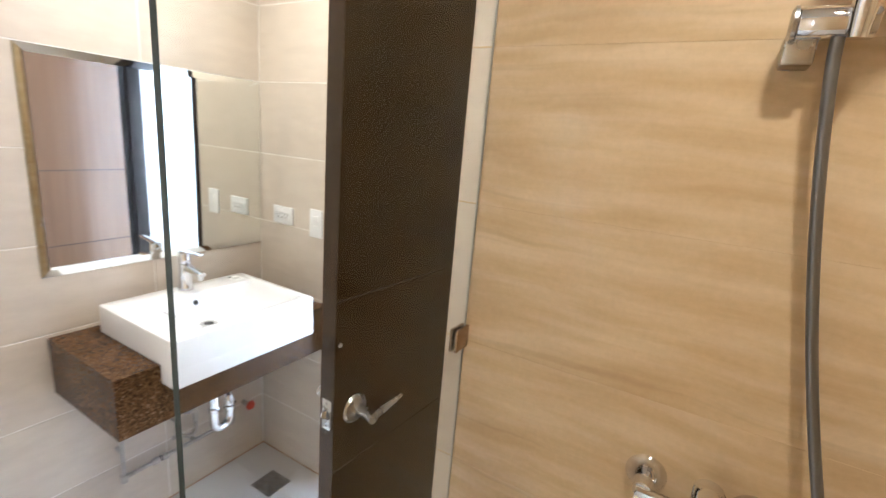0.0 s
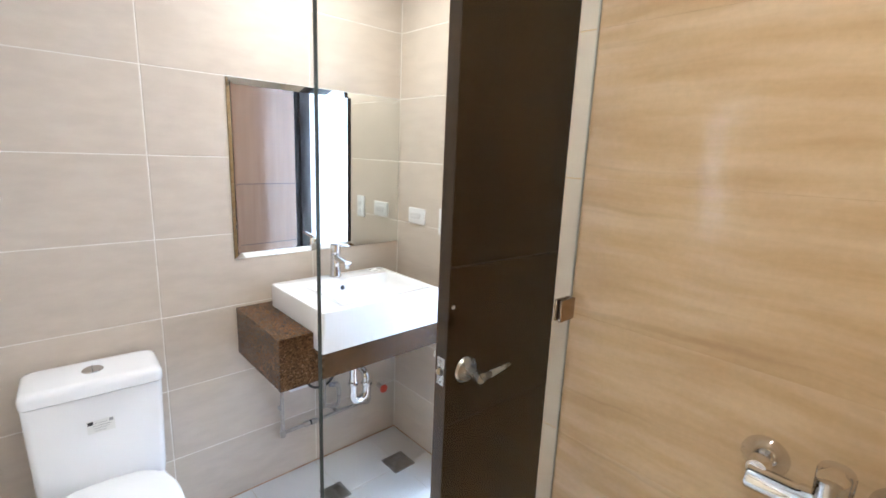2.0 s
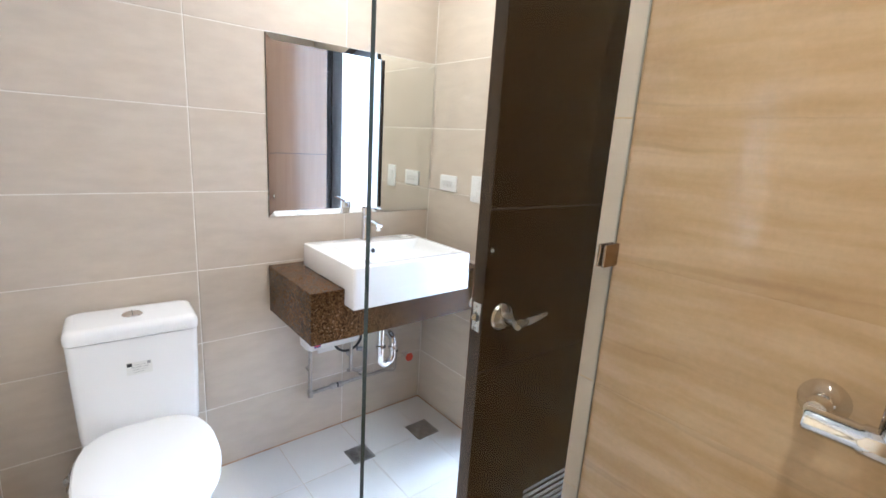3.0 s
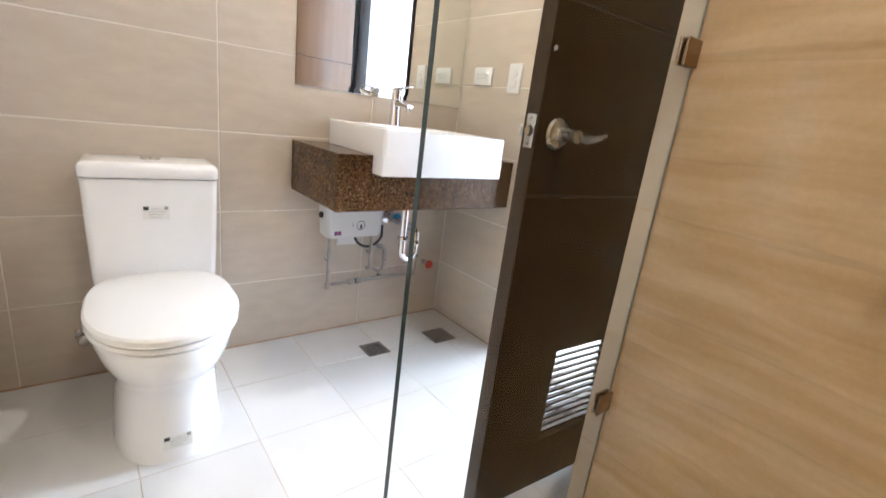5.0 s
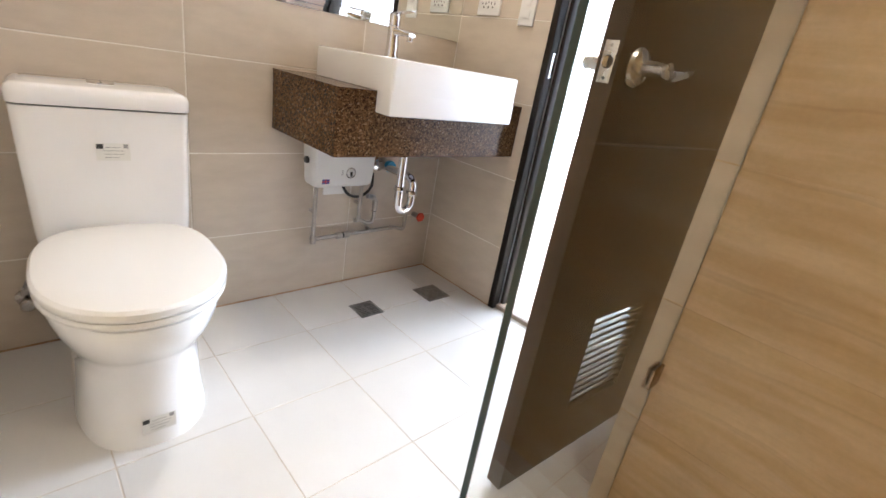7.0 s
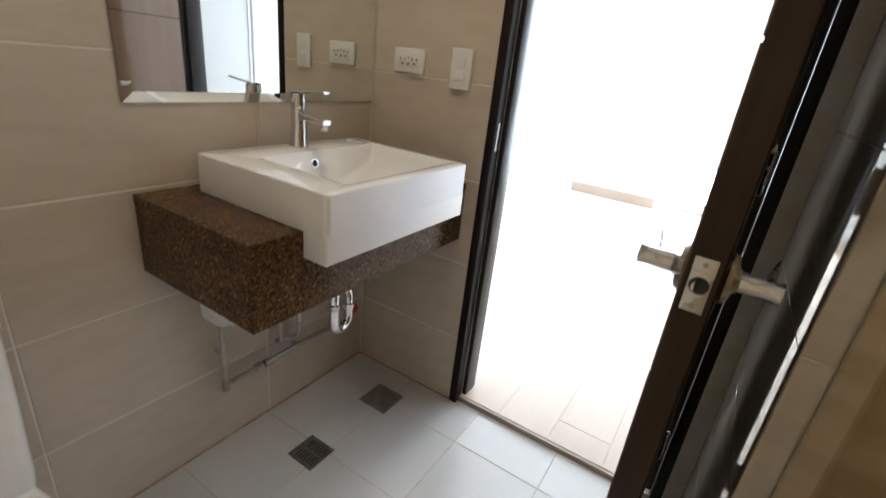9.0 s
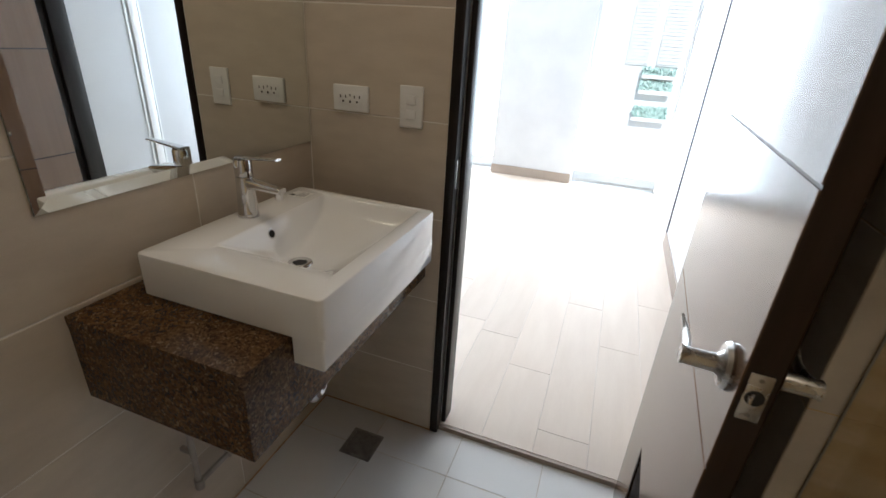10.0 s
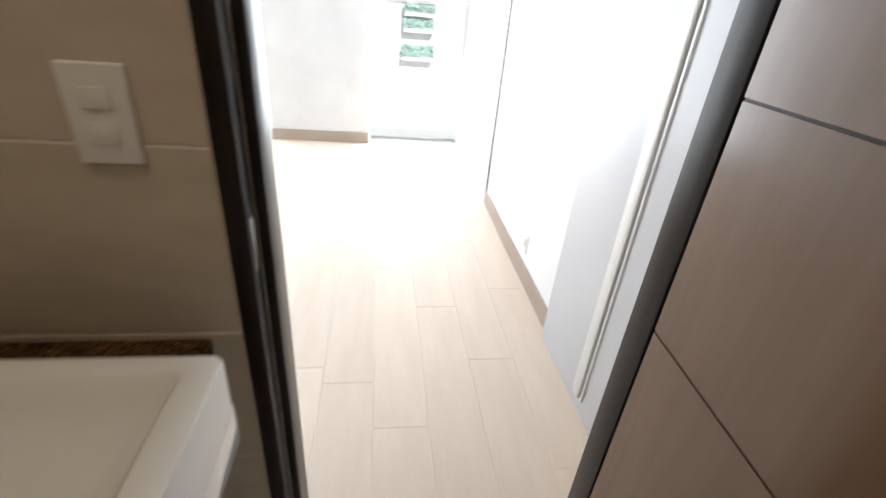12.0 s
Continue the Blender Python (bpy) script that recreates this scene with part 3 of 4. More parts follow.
part("latch_bore", lathe([(0, 0), (0.0112, 0), (0.0112, 0.0004), (0, 0.0006)], LM, 20), INKB, door, "dark round latch bore")
bm = lathe([(0, 0), (0.0088, 0), (0.0088, 0.006), (0.0074, 0.0085), (0, 0.009)], LM, 20)
bmesh.ops.bisect_plane(bm, geom=bm.verts[:] + bm.edges[:] + bm.faces[:], plane_co=(LEAF_W, LEAF_T / 2 + 0.001, HZ), plane_no=(0.55, 1, 0), clear_outer=True)
bmesh.ops.holes_fill(bm, edges=bm.edges)
part("latch_bolt", bm, CHROME, door, "half-round sprung bolt")
for dz in (-0.027, 0.027):
    part("screw", lathe([(0, 0), (0.0034, 0), (0.003, 0.0006), (0, 0.0007)], Matrix.Translation((LEAF_W + 0.0012, LEAF_T / 2, HZ + dz)) @ Euler((0, radians(90), 0)).to_matrix().to_4x4(), 10), STEEL, door)
for z in (0.235, 1.062, 1.86):
    hg = part("hinge", lathe([(0, -0.052), (0.0045, -0.052), (0.0068, -0.048), (0.0068, 0.048), (0.0045, 0.052), (0, 0.052)], Matrix.Translation((-0.001, LEAF_T + 0.006, z)), 14), SATIN, door, "satin butt hinge")
    part("hinge_leaf", box(-0.0022, -0.0002, 0.004, LEAF_T + 0.004, z - 0.048, z + 0.048), SATIN, hg)
    part("hinge_leaf", box(-0.0145, -0.001, LEAF_T + 0.0045, LEAF_T + 0.0075, z - 0.048, z + 0.048), SATIN, hg)

ds = thing("door_stop", "short satin steel door stop on the wall", "door stop", (BLOCK_X, 0.86, 0.045))
part("rod", lathe([(0, -0.02), (0.014, -0.02), (0.014, 0.002), (0.0075, 0.004), (0.0075, 0.048), (0, 0.048)], Matrix.Rotation(radians(-90), 4, "Y"), 14), SATIN, ds)
part("buffer", lathe([(0, 0.047), (0.0095, 0.047), (0.0095, 0.058), (0, 0.060)], Matrix.Rotation(radians(-90), 4, "Y"), 14), BLACK, ds)

# ---- shower glass ----
gp = thing("glass_panel", "clear frameless shower glass panel with bronze clamps", "shower screen", (GLASS_X, 0, 0))
GT, GY0, GY1, GZ0, GZ1 = 0.005, 0.031, BLOCK_Y - 0.004, 0.008, 2.05
pane = part("pane", box(-GT + 0.0004, GT - 0.0004, GY0 + 0.0008, GY1, GZ0 + 0.0008, GZ1 - 0.0008), GLASS, gp, "clear glass", 0)
pane.visible_shadow = False
for e in (box(-GT, GT, GY0, GY0 + 0.0006, GZ0, GZ1), box(-GT, GT, GY0, GY1, GZ1 - 0.0006, GZ1), box(-GT, GT, GY0, GY1, GZ0, GZ0 + 0.0006)):
    part("polished_edge", e, GLASS_EDGE, gp, "dark green polished glass edge", 0)
part("seal", box(-0.0035, 0.0035, GY1 - 0.001, GY1 + 0.003, GZ0, GZ1), CLEAR_SEAL, gp, "", 0)


def clamp(y0, y1, z0, z1):
    c = part("clamp", box(0.0052, 0.012, y0, y1, z0, z1, 0.0015), BRONZE, gp, "bronze glass clamp")
    part("clamp_plate", box(-0.012, -0.0052, y0, y1, z0, z1, 0.0015), BRONZE, c)


clamp(BLOCK_Y - 0.052, BLOCK_Y, 1.181, 1.231)
clamp(BLOCK_Y - 0.052, BLOCK_Y, 0.401, 0.451)
clamp(0.535, 0.583, 0.0005, 0.05)
clamp(0.10, 0.148, 0.0005, 0.05)

# ---- mirror ----
MY0, MY1, MZ0, MZ1 = 0.360, 1.176, 1.082, 1.788
mr = thing("mirror", "frameless wall mirror hung above the granite counter", "mirror", (WX, 0, 0))
bm = bmesh.new()
rings = []
for inset, x in ((0, 0.001), (0, 0.0038), (0.024, 0.0068)):
    rings.append([bm.verts.new((x, y, z)) for y, z in ((MY0 + inset, MZ0 + inset), (MY1 - inset, MZ0 + inset), (MY1 - inset, MZ1 - inset), (MY0 + inset, MZ1 - inset))])
for a, b in zip(rings[1:], rings[2:]):
    for j in range(4):
        bm.faces.new((a[j], a[(j + 1) % 4], b[(j + 1) % 4], b[j]))
bm.faces.new(rings[2])
for v in rings[0]:
    bm.verts.remove(v)
part("mirror_glass", bm, MIRROR, mr, "silvered glass with bevelled rim", 0)
part("backing", box(0.0003, 0.0034, MY0 - 0.0008, MY1 + 0.0008, MZ0 - 0.0008, MZ1 + 0.0008), MIRROR_EDGE, mr, "", 0)

# ---- vanity ----
VX, VZ0_, VZT = -1.210, 0.677, 0.876
VY0, VY1 = 0.355, DY - 0.002
SX0, SX1, SY0, SY1, SZT = -1.586, -1.136, 0.482, 1.035, 0.973
SB = 0.814
vt = thing("vanity_counter", "brown speckled granite counter hung on the wall", "counter", (0, 0, 0))
CUT = (-1.545, -1.2079, SY0 + 0.03, SY1 - 0.03)
bm = box(WX + 0.001, CUT[0], VY0, VY1, VZT - 0.022, VZT)
box(CUT[0], VX, VY0, CUT[2], VZT - 0.022, VZT, bm=bm)
box(CUT[0], VX, CUT[3], VY1, VZT - 0.022, VZT, bm=bm)
part("top", bm, GRANITE, vt, "", 0)
part("front_apron", box(VX - 0.02, VX - 0.0005, VY0 + 0.0005, VY1, VZ0_, VZT - 0.0225, 0.001, 1), GRANITE, vt)
part("end_apron", box(WX + 0.001, VX - 0.02, VY0 + 0.0007, VY0 + 0.02, VZ0_ + 0.0004, VZT - 0.0215, 0.001, 1), GRANITE, vt)

sink = thing("wash_basin", "white ceramic semi-recessed rectangular wash basin", "sink", (0, 0, 0))


def basin():
    """Outer box with eased edges, a sloping bowl and a front that hangs over the counter."""
    bm = bmesh.new()
    r = 0.012
    n = 5
    top = rrect(SX0 + 0.006, SX1 - 0.006, SY0 + 0.006, SY1 - 0.006, SZT, r, n)
    mid = rrect(SX0 + 0.0015, SX1 - 0.0015, SY0 + 0.0015, SY1 - 0.0015, SZT - 0.002, r, n)
    out = rrect(SX0, SX1, SY0, SY1, SZT - 0.007, r, n)
    low = rrect(SX0, SX1, SY0, SY1, VZT + 0.0015, r, n)
    bx0, bx1, by0, by1 = -1.478, -1.172, 0.556, 1.008
    rim = rrect(bx0, bx1, by0, by1, SZT - 0.0004, 0.010, n)
    lip = rrect(bx0 + 0.003, bx1 - 0.005, by0 + 0.030, by1 - 0.005, SZT - 0.0040, 0.008, n)
    rings = [low, out, mid, top, rim, lip]
    for back, front, near, far, drop, r2 in ((0.007, 0.014, 0.052, 0.013, 0.018, 0.012), (0.012, 0.026, 0.078, 0.022, 0.034, 0.018), (0.017, 0.040, 0.100, 0.034, 0.047, 0.026), (0.022, 0.056, 0.118, 0.056, 0.058, 0.034), (0.028, 0.074, 0.134, 0.090, 0.069, 0.040), (0.034, 0.095, 0.146, 0.130, 0.080, 0.042), (0.040, 0.115, 0.156, 0.165, 0.090, 0.040), (0.048, 0.134, 0.164, 0.190, 0.0965, 0.034)):
        rings.append(rrect(bx0 + back, bx1 - front, by0 + near, by1 - far, SZT - drop, r2, n))
    loft(rings, bm, cap=False)
    bm.faces.new([v for v in bm.verts][-len(top):])
    return bm


part("bowl", basin(), CERAMIC, sink, "", 38)
part("front", box(VX + 0.0015, SX1 - 0.0004, SY0 + 0.0004, SY1 - 0.0004, SB, VZT + 0.012, 0.005, 3), CERAMIC, sink)
DXc, DYc, DZc = -1.384, 0.750, SZT - 0.0965
part("waste_ring", lathe([(0.017, 0.0), (0.018, 0.003), (0.030, 0.003), (0.032, 0.0)], Matrix.Translation((DXc, DYc, DZc)), 28), CHROME, sink, "chrome waste ring")
part("waste_hole", lathe([(0, 0.0012), (0.0185, 0.0012), (0.0185, -0.004), (0, -0.004)], Matrix.Translation((DXc, DYc, DZc)), 28), BLACK, sink)
mo = Matrix.Translation((-1.4662, 0.752, SZT - 0.034)) @ Euler((0, radians(72), 0)).to_matrix().to_4x4()
part("overflow_ring", lathe([(0.0085, -0.002), (0.0095, 0.002), (0.012, 0.002), (0.0125, -0.002)], mo, 20), CHROME, sink, "chrome overflow ring")
part("overflow_hole", lathe([(0, 0.0008), (0.009, 0.0008), (0.009, -0.003), (0, -0.003)], mo, 20), BLACK, sink)
bs = thing("basin_sticker", "small printed paper label on the basin's corner", "sticker", (SX0 + 0.055, SY1 - 0.07, SZT + 0.0003))
part("paper", box(-0.028, 0.028, -0.025, 0.025, 0, 0.0006), STICKER, bs, "", 0)
part("logo_square", box(-0.026, -0.012, -0.020, -0.006, 0.0006, 0.0009), INKB, bs, "", 0)
for i in range(4):
    part("print_line", box(-0.004 + i * 0.007, -0.001 + i * 0.007, -0.018, 0.020 - 0.004 * (i % 2), 0.0006, 0.0009), INK, bs, "", 0)

# faucet on the basin's back ledge
FXc, FYc = -1.536, 0.758
fc = thing("faucet", "chrome single-lever basin mixer", "faucet", (FXc, FYc, SZT))
part("body", lathe([(0, 0), (0.0265, 0), (0.0268, 0.004), (0.0245, 0.012), (0.0225, 0.06), (0.0215, 0.100), (0.021, 0.104), (0, 0.104)]), CHROME, fc)
part("cartridge_cap", lathe([(0, 0.106), (0.0205, 0.106), (0.0215, 0.110), (0.0215, 0.142), (0.019, 0.147), (0, 0.148)]), CHROME, fc)
rings = []
for i in range(9):
    t = i / 8
    cx, cz = 0.006 + 0.104 * t, 0.090 - 0.008 * t
    hw, hh = 0.0165 - 0.002 * t, 0.0135 - 0.0065 * t
    rings.append([Vector((cx, hw * math.copysign(abs(math.cos(a)) ** 0.6, math.cos(a)), cz + hh * math.copysign(abs(math.sin(a)) ** 0.6, math.sin(a)))) for a in [2 * math.pi * k / 16 for k in range(16)]])
part("spout", loft(rings), CHROME, fc)
part("aerator", lathe([(0, -0.014), (0.010, -0.014), (0.011, -0.010), (0.011, 0.004), (0, 0.004)], Matrix.Translation((0.100, 0, 0.074)), 18), CHROME, fc)
rings = []
for i in range(9):
    t = i / 8
    cx, cz = -0.012 + 0.118 * t, 0.148 + 0.010 * t
    hw, hh = 0.018 - 0.007 * t, 0.0045 - 0.0015 * t
    rings.append([Vector((cx, hw * math.cos(a), cz + hh * math.sin(a))) for a in [2 * math.pi * k / 16 for k in range(16)]])
part("lever", loft(rings), CHROME, fc)

# ---- pipework under the counter ----
PX = -1.60
tp = thing("bottle_trap", "polished chrome u-bend waste trap under the basin", "trap", (0, 0, 0))
TX, TYc = -1.384, 0.757
part("tailpiece", tube([(TX, TYc, 0.872), (TX, TYc, 0.51)], 0.0165, 18), CHROME, tp)
bu = Vector((-0.12, 0.99, 0)).normalized()
bend = [(TX, TYc, 0.515), (TX, TYc, 0.475)] + arc(Vector((TX, TYc, 0.452)) + bu * 0.036, -bu, (0, 0, -1), 0.036, 5, 175, 12)
BT = Vector((TX, TYc, 0)) + bu * 0.072
bend += [(BT.x, BT.y, 0.475), (BT.x, BT.y, 0.505)] + arc((BT.x - 0.032, BT.y, 0.512), (1, 0, 0), (0, 0, 1), 0.032, 10, 90, 8) + [(WX + 0.004, BT.y, 0.544)]
part("u_bend", tube(bend, 0.0165, 18), CHROME, tp)
for q, z in ((Vector((TX, TYc, 0)), 0.512), (BT, 0.488)):
    part("nut", lathe([(0, -0.009), (0.020, -0.009), (0.022, -0.005), (0.022, 0.006), (0.020, 0.009), (0, 0.009)], Matrix.Translation((q.x, q.y, z)), 12), CHROME, tp, "", 0)
part("wall_flange", lathe([(0, 0), (0.034, 0), (0.033, 0.004), (0.019, 0.010), (0, 0.010)], along_x(WX + 0.0006, BT.y, 0.544)), CHROME, tp)

wh = thing("water_heater", "white instant water heater with a round dial", "water heater", (WX, 0.622, 0.573))


def heater_body():
    """Shallow case, narrower below, with a swollen front."""
    secs = []
    for x, k in ((0.001, 1.0), (0.05, 1.0), (0.072, 0.97), (0.082, 0.90)):
        ring = []
        for p in rrect(-0.145 * k, 0.145 * k, -0.105 * k, 0.105 * k, 0, 0.022, 5):
            taper = 1 - 0.10 * max(0.0, -p.y) / 0.105
            ring.append(Vector((x, p.x * taper, p.y)))
        secs.append(ring)
    return loft(secs)


part("case", heater_body(), PLASTIC, wh)
mk = Matrix.Translation((0.0815, 0.022, -0.045)) @ Euler((0, radians(90), 0)).to_matrix().to_4x4()
part("dial_ring", lathe([(0.017, 0), (0.0185, 0.002), (0.021, 0.002), (0.0225, 0)], mk, 28), SATIN, wh, "grey dial ring")
part("dial", lathe([(0, 0.004), (0.015, 0.004), (0.0165, 0), (0, 0)], mk, 28), PLASTIC, wh)
part("dial_pointer", box(0.084, 0.0885, 0.017, 0.027, -0.058, -0.040, 0.001), BLACK, wh, "black pointer")
for i in range(3):
    part("print_mark", box(0.0815, 0.0822, -0.020, -0.012, -0.052 + i * 0.008, -0.049 + i * 0.008), INK, wh)
part("print_mark", box(0.0735, 0.0742, 0.095, 0.112, -0.062, -0.055), INK, wh)
fl = part("flag_label", box(0.0816, 0.0826, -0.103, -0.070, -0.086, -0.066), STICKER, wh, "small flag label")
for a, b, c, d, mt in ((-0.102, -0.089, -0.085, -0.0775, FLAGB), (-0.084, -0.071, -0.085, -0.0775, FLAGB), (-0.102, -0.089, -0.0745, -0.067, FLAGB), (-0.084, -0.071, -0.0745, -0.067, FLAGB), (-0.0885, -0.0845, -0.0858, -0.0662, FLAGR), (-0.1025, -0.0705, -0.0778, -0.0742, FLAGR)):
    part("flag_bar", box(0.0820, 0.0830, a, b, c, d), mt, fl)
part("knob", lathe([(0, 0), (0.013, 0), (0.014, 0.006), (0.010, 0.012), (0, 0.013)], Matrix.Translation((0.04, -0.143, 0.0)) @ Euler((radians(90), 0, 0)).to_matrix().to_4x4(), 16), BLACK, wh)
jb = thing("junction_cover", "white square cover plate below the heater", "cover plate", (WX, 0.625, 0.455))
part("plate", box(0.0005, 0.012, -0.055, 0.04, -0.035, 0.045, 0.002), PLASTIC, jb)
cb = thing("heater_cable", "black looped cable under the water heater", "cable", (0, 0, 0))
part("cable", tube([Vector((PX - 0.012, 0.675, 0.48))] + arc((PX - 0.008, 0.715, 0.485), (0, -1, 0), (0, 0, -1), 0.075, 20, 160, 12) + [Vector((PX - 0.01, 0.785, 0.51))], 0.006, 10), BLACK, cb)

pw = thing("supply_pipes", "grey supply pipes clipped to the wall", "pipes", (0, 0, 0))
R = 0.0085
part("riser", tube([(PX, 0.519, 0.475), (PX, 0.519, 0.245)], R), PIPE, pw)
part("elbow", lathe([(0, -0.016), (0.0125, -0.016), (0.013, 0.016), (0, 0.018)], Matrix.Translation((PX, 0.519, 0.243)), 14), PIPE, pw)
part("run", tube([(PX, 0.519, 0.245), (PX, 0.925, 0.252), (PX, 0.972, 0.238), (PX, 0.984, 0.245), (PX, 0.989, 0.36)], R), PIPE, pw)
for y in (0.637, 0.672):
    part("coupling", lathe([(0, -0.013), (0.013, -0.013), (0.0145, -0.009), (0.0145, 0.009), (0.013, 0.013), (0, 0.013)], along_y(PX, y, 0.247), 12), PIPE, pw)
part("coupling_ring", lathe([(0, -0.006), (0.0118, -0.006), (0.0118, 0.006), (0, 0.006)], along_y(PX, 0.6545, 0.247), 12), INKB, pw)
part("riser", tube([(PX, 0.728, 0.475), (PX, 0.728, 0.300)], R), PIPE, pw)
part("branch", tube([(PX - 0.012, 0.712, 0.303), (PX, 0.742, 0.305), (PX, 0.770, 0.288), (PX, 0.796, 0.290), (PX, 0.806, 0.31), (PX, 0.806, 0.35)], R), PIPE, pw)
part("valve_stub", tube([(PX, 0.806, 0.345), (PX, 0.806, 0.385), (PX, 0.792, 0.405), (PX + 0.012, 0.771, 0.412)], 0.0125), PIPE, pw)
part("valve_tip", lathe([(0, -0.012), (0.010, -0.012), (0.0112, 0.012), (0, 0.014)], Matrix.Translation((PX + 0.014, 0.764, 0.416)) @ Euler((radians(75), 0, 0)).to_matrix().to_4x4(), 12), INK, pw)
part("ring_seal", lathe([(0, -0.005), (0.0105, -0.005), (0.0105, 0.005), (0, 0.005)], Matrix.Translation((PX, 0.989, 0.345)), 14), INKB, pw)
part("ring_seal", lathe([(0, -0.005), (0.0105, -0.005), (0.0105, 0.005), (0, 0.005)], Matrix.Translation((PX, 0.806, 0.347)), 14), INKB, pw)
for y, z in ((0.519, 0.36), (0.728, 0.38), (0.80, 0.25)):
    part("clip", box(WX + 0.0005, PX + 0.004, y - 0.006, y + 0.006, z - 0.006, z + 0.006, 0.001), PIPE, pw)

av = thing("angle_valve", "grey angle valve with a bright blue cap ring", "valve", (WX, 0.838, 0.548))
part("body", lathe([(0, 0), (0.017, 0), (0.017, 0.03), (0.013, 0.032), (0.013, 0.06), (0, 0.06)], along_x(0.0006, 0, 0), 16), INK, av)
part("cap", lathe([(0.013, 0.0), (0.024, 0.002), (0.026, 0.012), (0.024, 0.022), (0.013, 0.022)], along_x(0.061, 0, 0), 18), BLUE, av, "blue plastic cap")
part("outlet", tube([(0.03, 0, 0), (0.03, 0, 0.12)], 0.009), PIPE, av)
av2 = thing("angle_valve", "grey angle valve with a dark body", "valve", (WX, 0.985, 0.60))
part("body", lathe([(0, 0), (0.015, 0), (0.015, 0.055), (0, 0.058)], along_x(0.0006, 0, 0), 16), INK, av2)
part("outlet", tube([(0.035, 0, -0.004), (0.035, 0, 0.12)], 0.009), PIPE, av2)

rv = thing("stop_valve", "wall stop valve with a red hand wheel", "valve", (WX, 1.068, 0.292))
part("body", lathe([(0, 0), (0.013, 0), (0.013, 0.03), (0.009, 0.032), (0.009, 0.048), (0, 0.048)], along_x(0.0006, 0, 0), 14), PIPE, rv)
wheel = lathe([(0, 0.046), (0.010, 0.046), (0.020, 0.049), (0.023, 0.054), (0.020, 0.060), (0.009, 0.061), (0, 0.061)], along_x(0, 0, 0), 18)
for v in wheel.verts:
    a = math.atan2(v.co.z, v.co.y)
    k = 1 + 0.07 * math.cos(6 * a)
    v.co.y, v.co.z = v.co.y * k, v.co.z * k
part("hand_wheel", wheel, RED, rv, "red hand wheel")

# ---- floor drains ----


def drain(x, y, size, bars):
    d = thing("floor_drain", "square brushed steel floor drain grate", "drain", (x, y, 0.0), "floor drains")
    s = size / 2
    bm = bmesh.new()
    for a, b, c, e in ((-s, s, -s, -s + 0.012), (-s, s, s - 0.012, s), (-s, -s + 0.012, -s + 0.012, s - 0.012), (s - 0.012, s, -s + 0.012, s - 0.012)):
        box(a, b, c, e, -0.004, 0.0025, bm=bm)
    part("rim", bm, STEEL, d, "", 0)
    if bars:
        part("well", box(-s + 0.01, s - 0.01, -s + 0.01, s - 0.01, -0.004, 0.0006), INKB, d, "", 0)
        k = 7
        for i in range(k):
            w = (size - 0.024) / k
            a = -s + 0.012 + i * w
            part("bar", box(a, a + w * 0.62, -s + 0.012, s - 0.012, 0.0002, 0.002), STEEL, d, "", 0)
        part("bar", box(-s + 0.012, s - 0.012, -0.005, 0.005, 0.0004, 0.0023), STEEL, d, "", 0)
    else:
        part("cover", box(-s + 0.013, s - 0.013, -s + 0.013, s - 0.013, -0.004, 0.0018), STEEL, d, "", 0)
    return d


drain(-1.377, 0.660, 0.106, True)
drain(-1.369, 1.010, 0.124, False)

# ---- toilet ----
CY = -0.137
wc = thing("toilet", "white two-piece ceramic toilet with its lid closed", "toilet", (0, 0, 0))
WCM = Matrix.Translation((-1.60, CY, 0)) @ Matrix.Rotation(radians(-3.0), 4, "Z") @ Matrix.Translation((1.60, -CY, 0)) @ Matrix.Diagonal((1, 1, 0.998, 1))
wc.matrix_basis = WCM
secs = [oval(-1.60, -1.050, CY, 0.150, 0.0, 2.6), oval(-1.60, -1.053, CY, 0.147, 0.03, 2.6), oval(-1.60, -1.064, CY, 0.141, 0.10, 2.6), oval(-1.60, -1.066, CY, 0.139, 0.19, 2.6), oval(-1.60, -1.054, CY, 0.143, 0.235, 2.6), oval(-1.60, -1.024, CY, 0.154, 0.268, 2.5), oval(-1.60, -0.988, CY, 0.167, 0.305, 2.4), oval(-1.605, -0.962, CY, 0.177, 0.343, 2.35), oval(-1.61, -0.945, CY, 0.182, 0.375, 2.3), oval(-1.61, -0.943, CY, 0.183, 0.397, 2.3), oval(-1.60, -0.952, CY, 0.176, 0.402, 2.3)]
part("bowl", loft(secs), CERAMIC, wc, "", 60)
secs = [oval(-1.415, -0.940, CY, 0.184, 0.4045, 2.15, flat=0.9), oval(-1.417, -0.937, CY, 0.186, 0.411, 2.15, flat=0.9), oval(-1.415, -0.940, CY, 0.184, 0.419, 2.15, flat=0.9)]
part("seat", loft(secs), SEATPL, wc, "", 35)
secs = [oval(-1.42, -0.938, CY, 0.185, 0.4225, 2.15, flat=0.9), oval(-1.422, -0.934, CY, 0.188, 0.429, 2.15, flat=0.9), oval(-1.421, -0.935, CY, 0.187, 0.441, 2.15, flat=0.9), oval(-1.418, -0.942, CY, 0.181, 0.4475, 2.15, flat=0.9), oval(-1.40, -0.965, CY, 0.164, 0.4505, 2.15, flat=0.9), oval(-1.33, -1.05, CY, 0.10, 0.4525, 2.15, flat=0.9)]
part("lid", loft(secs), SEATPL, wc, "", 35)
part("hinge_block", box(-1.445, -1.415, CY - 0.09, CY + 0.09, 0.402, 0.436, 0.006, 3), SEATPL, wc)


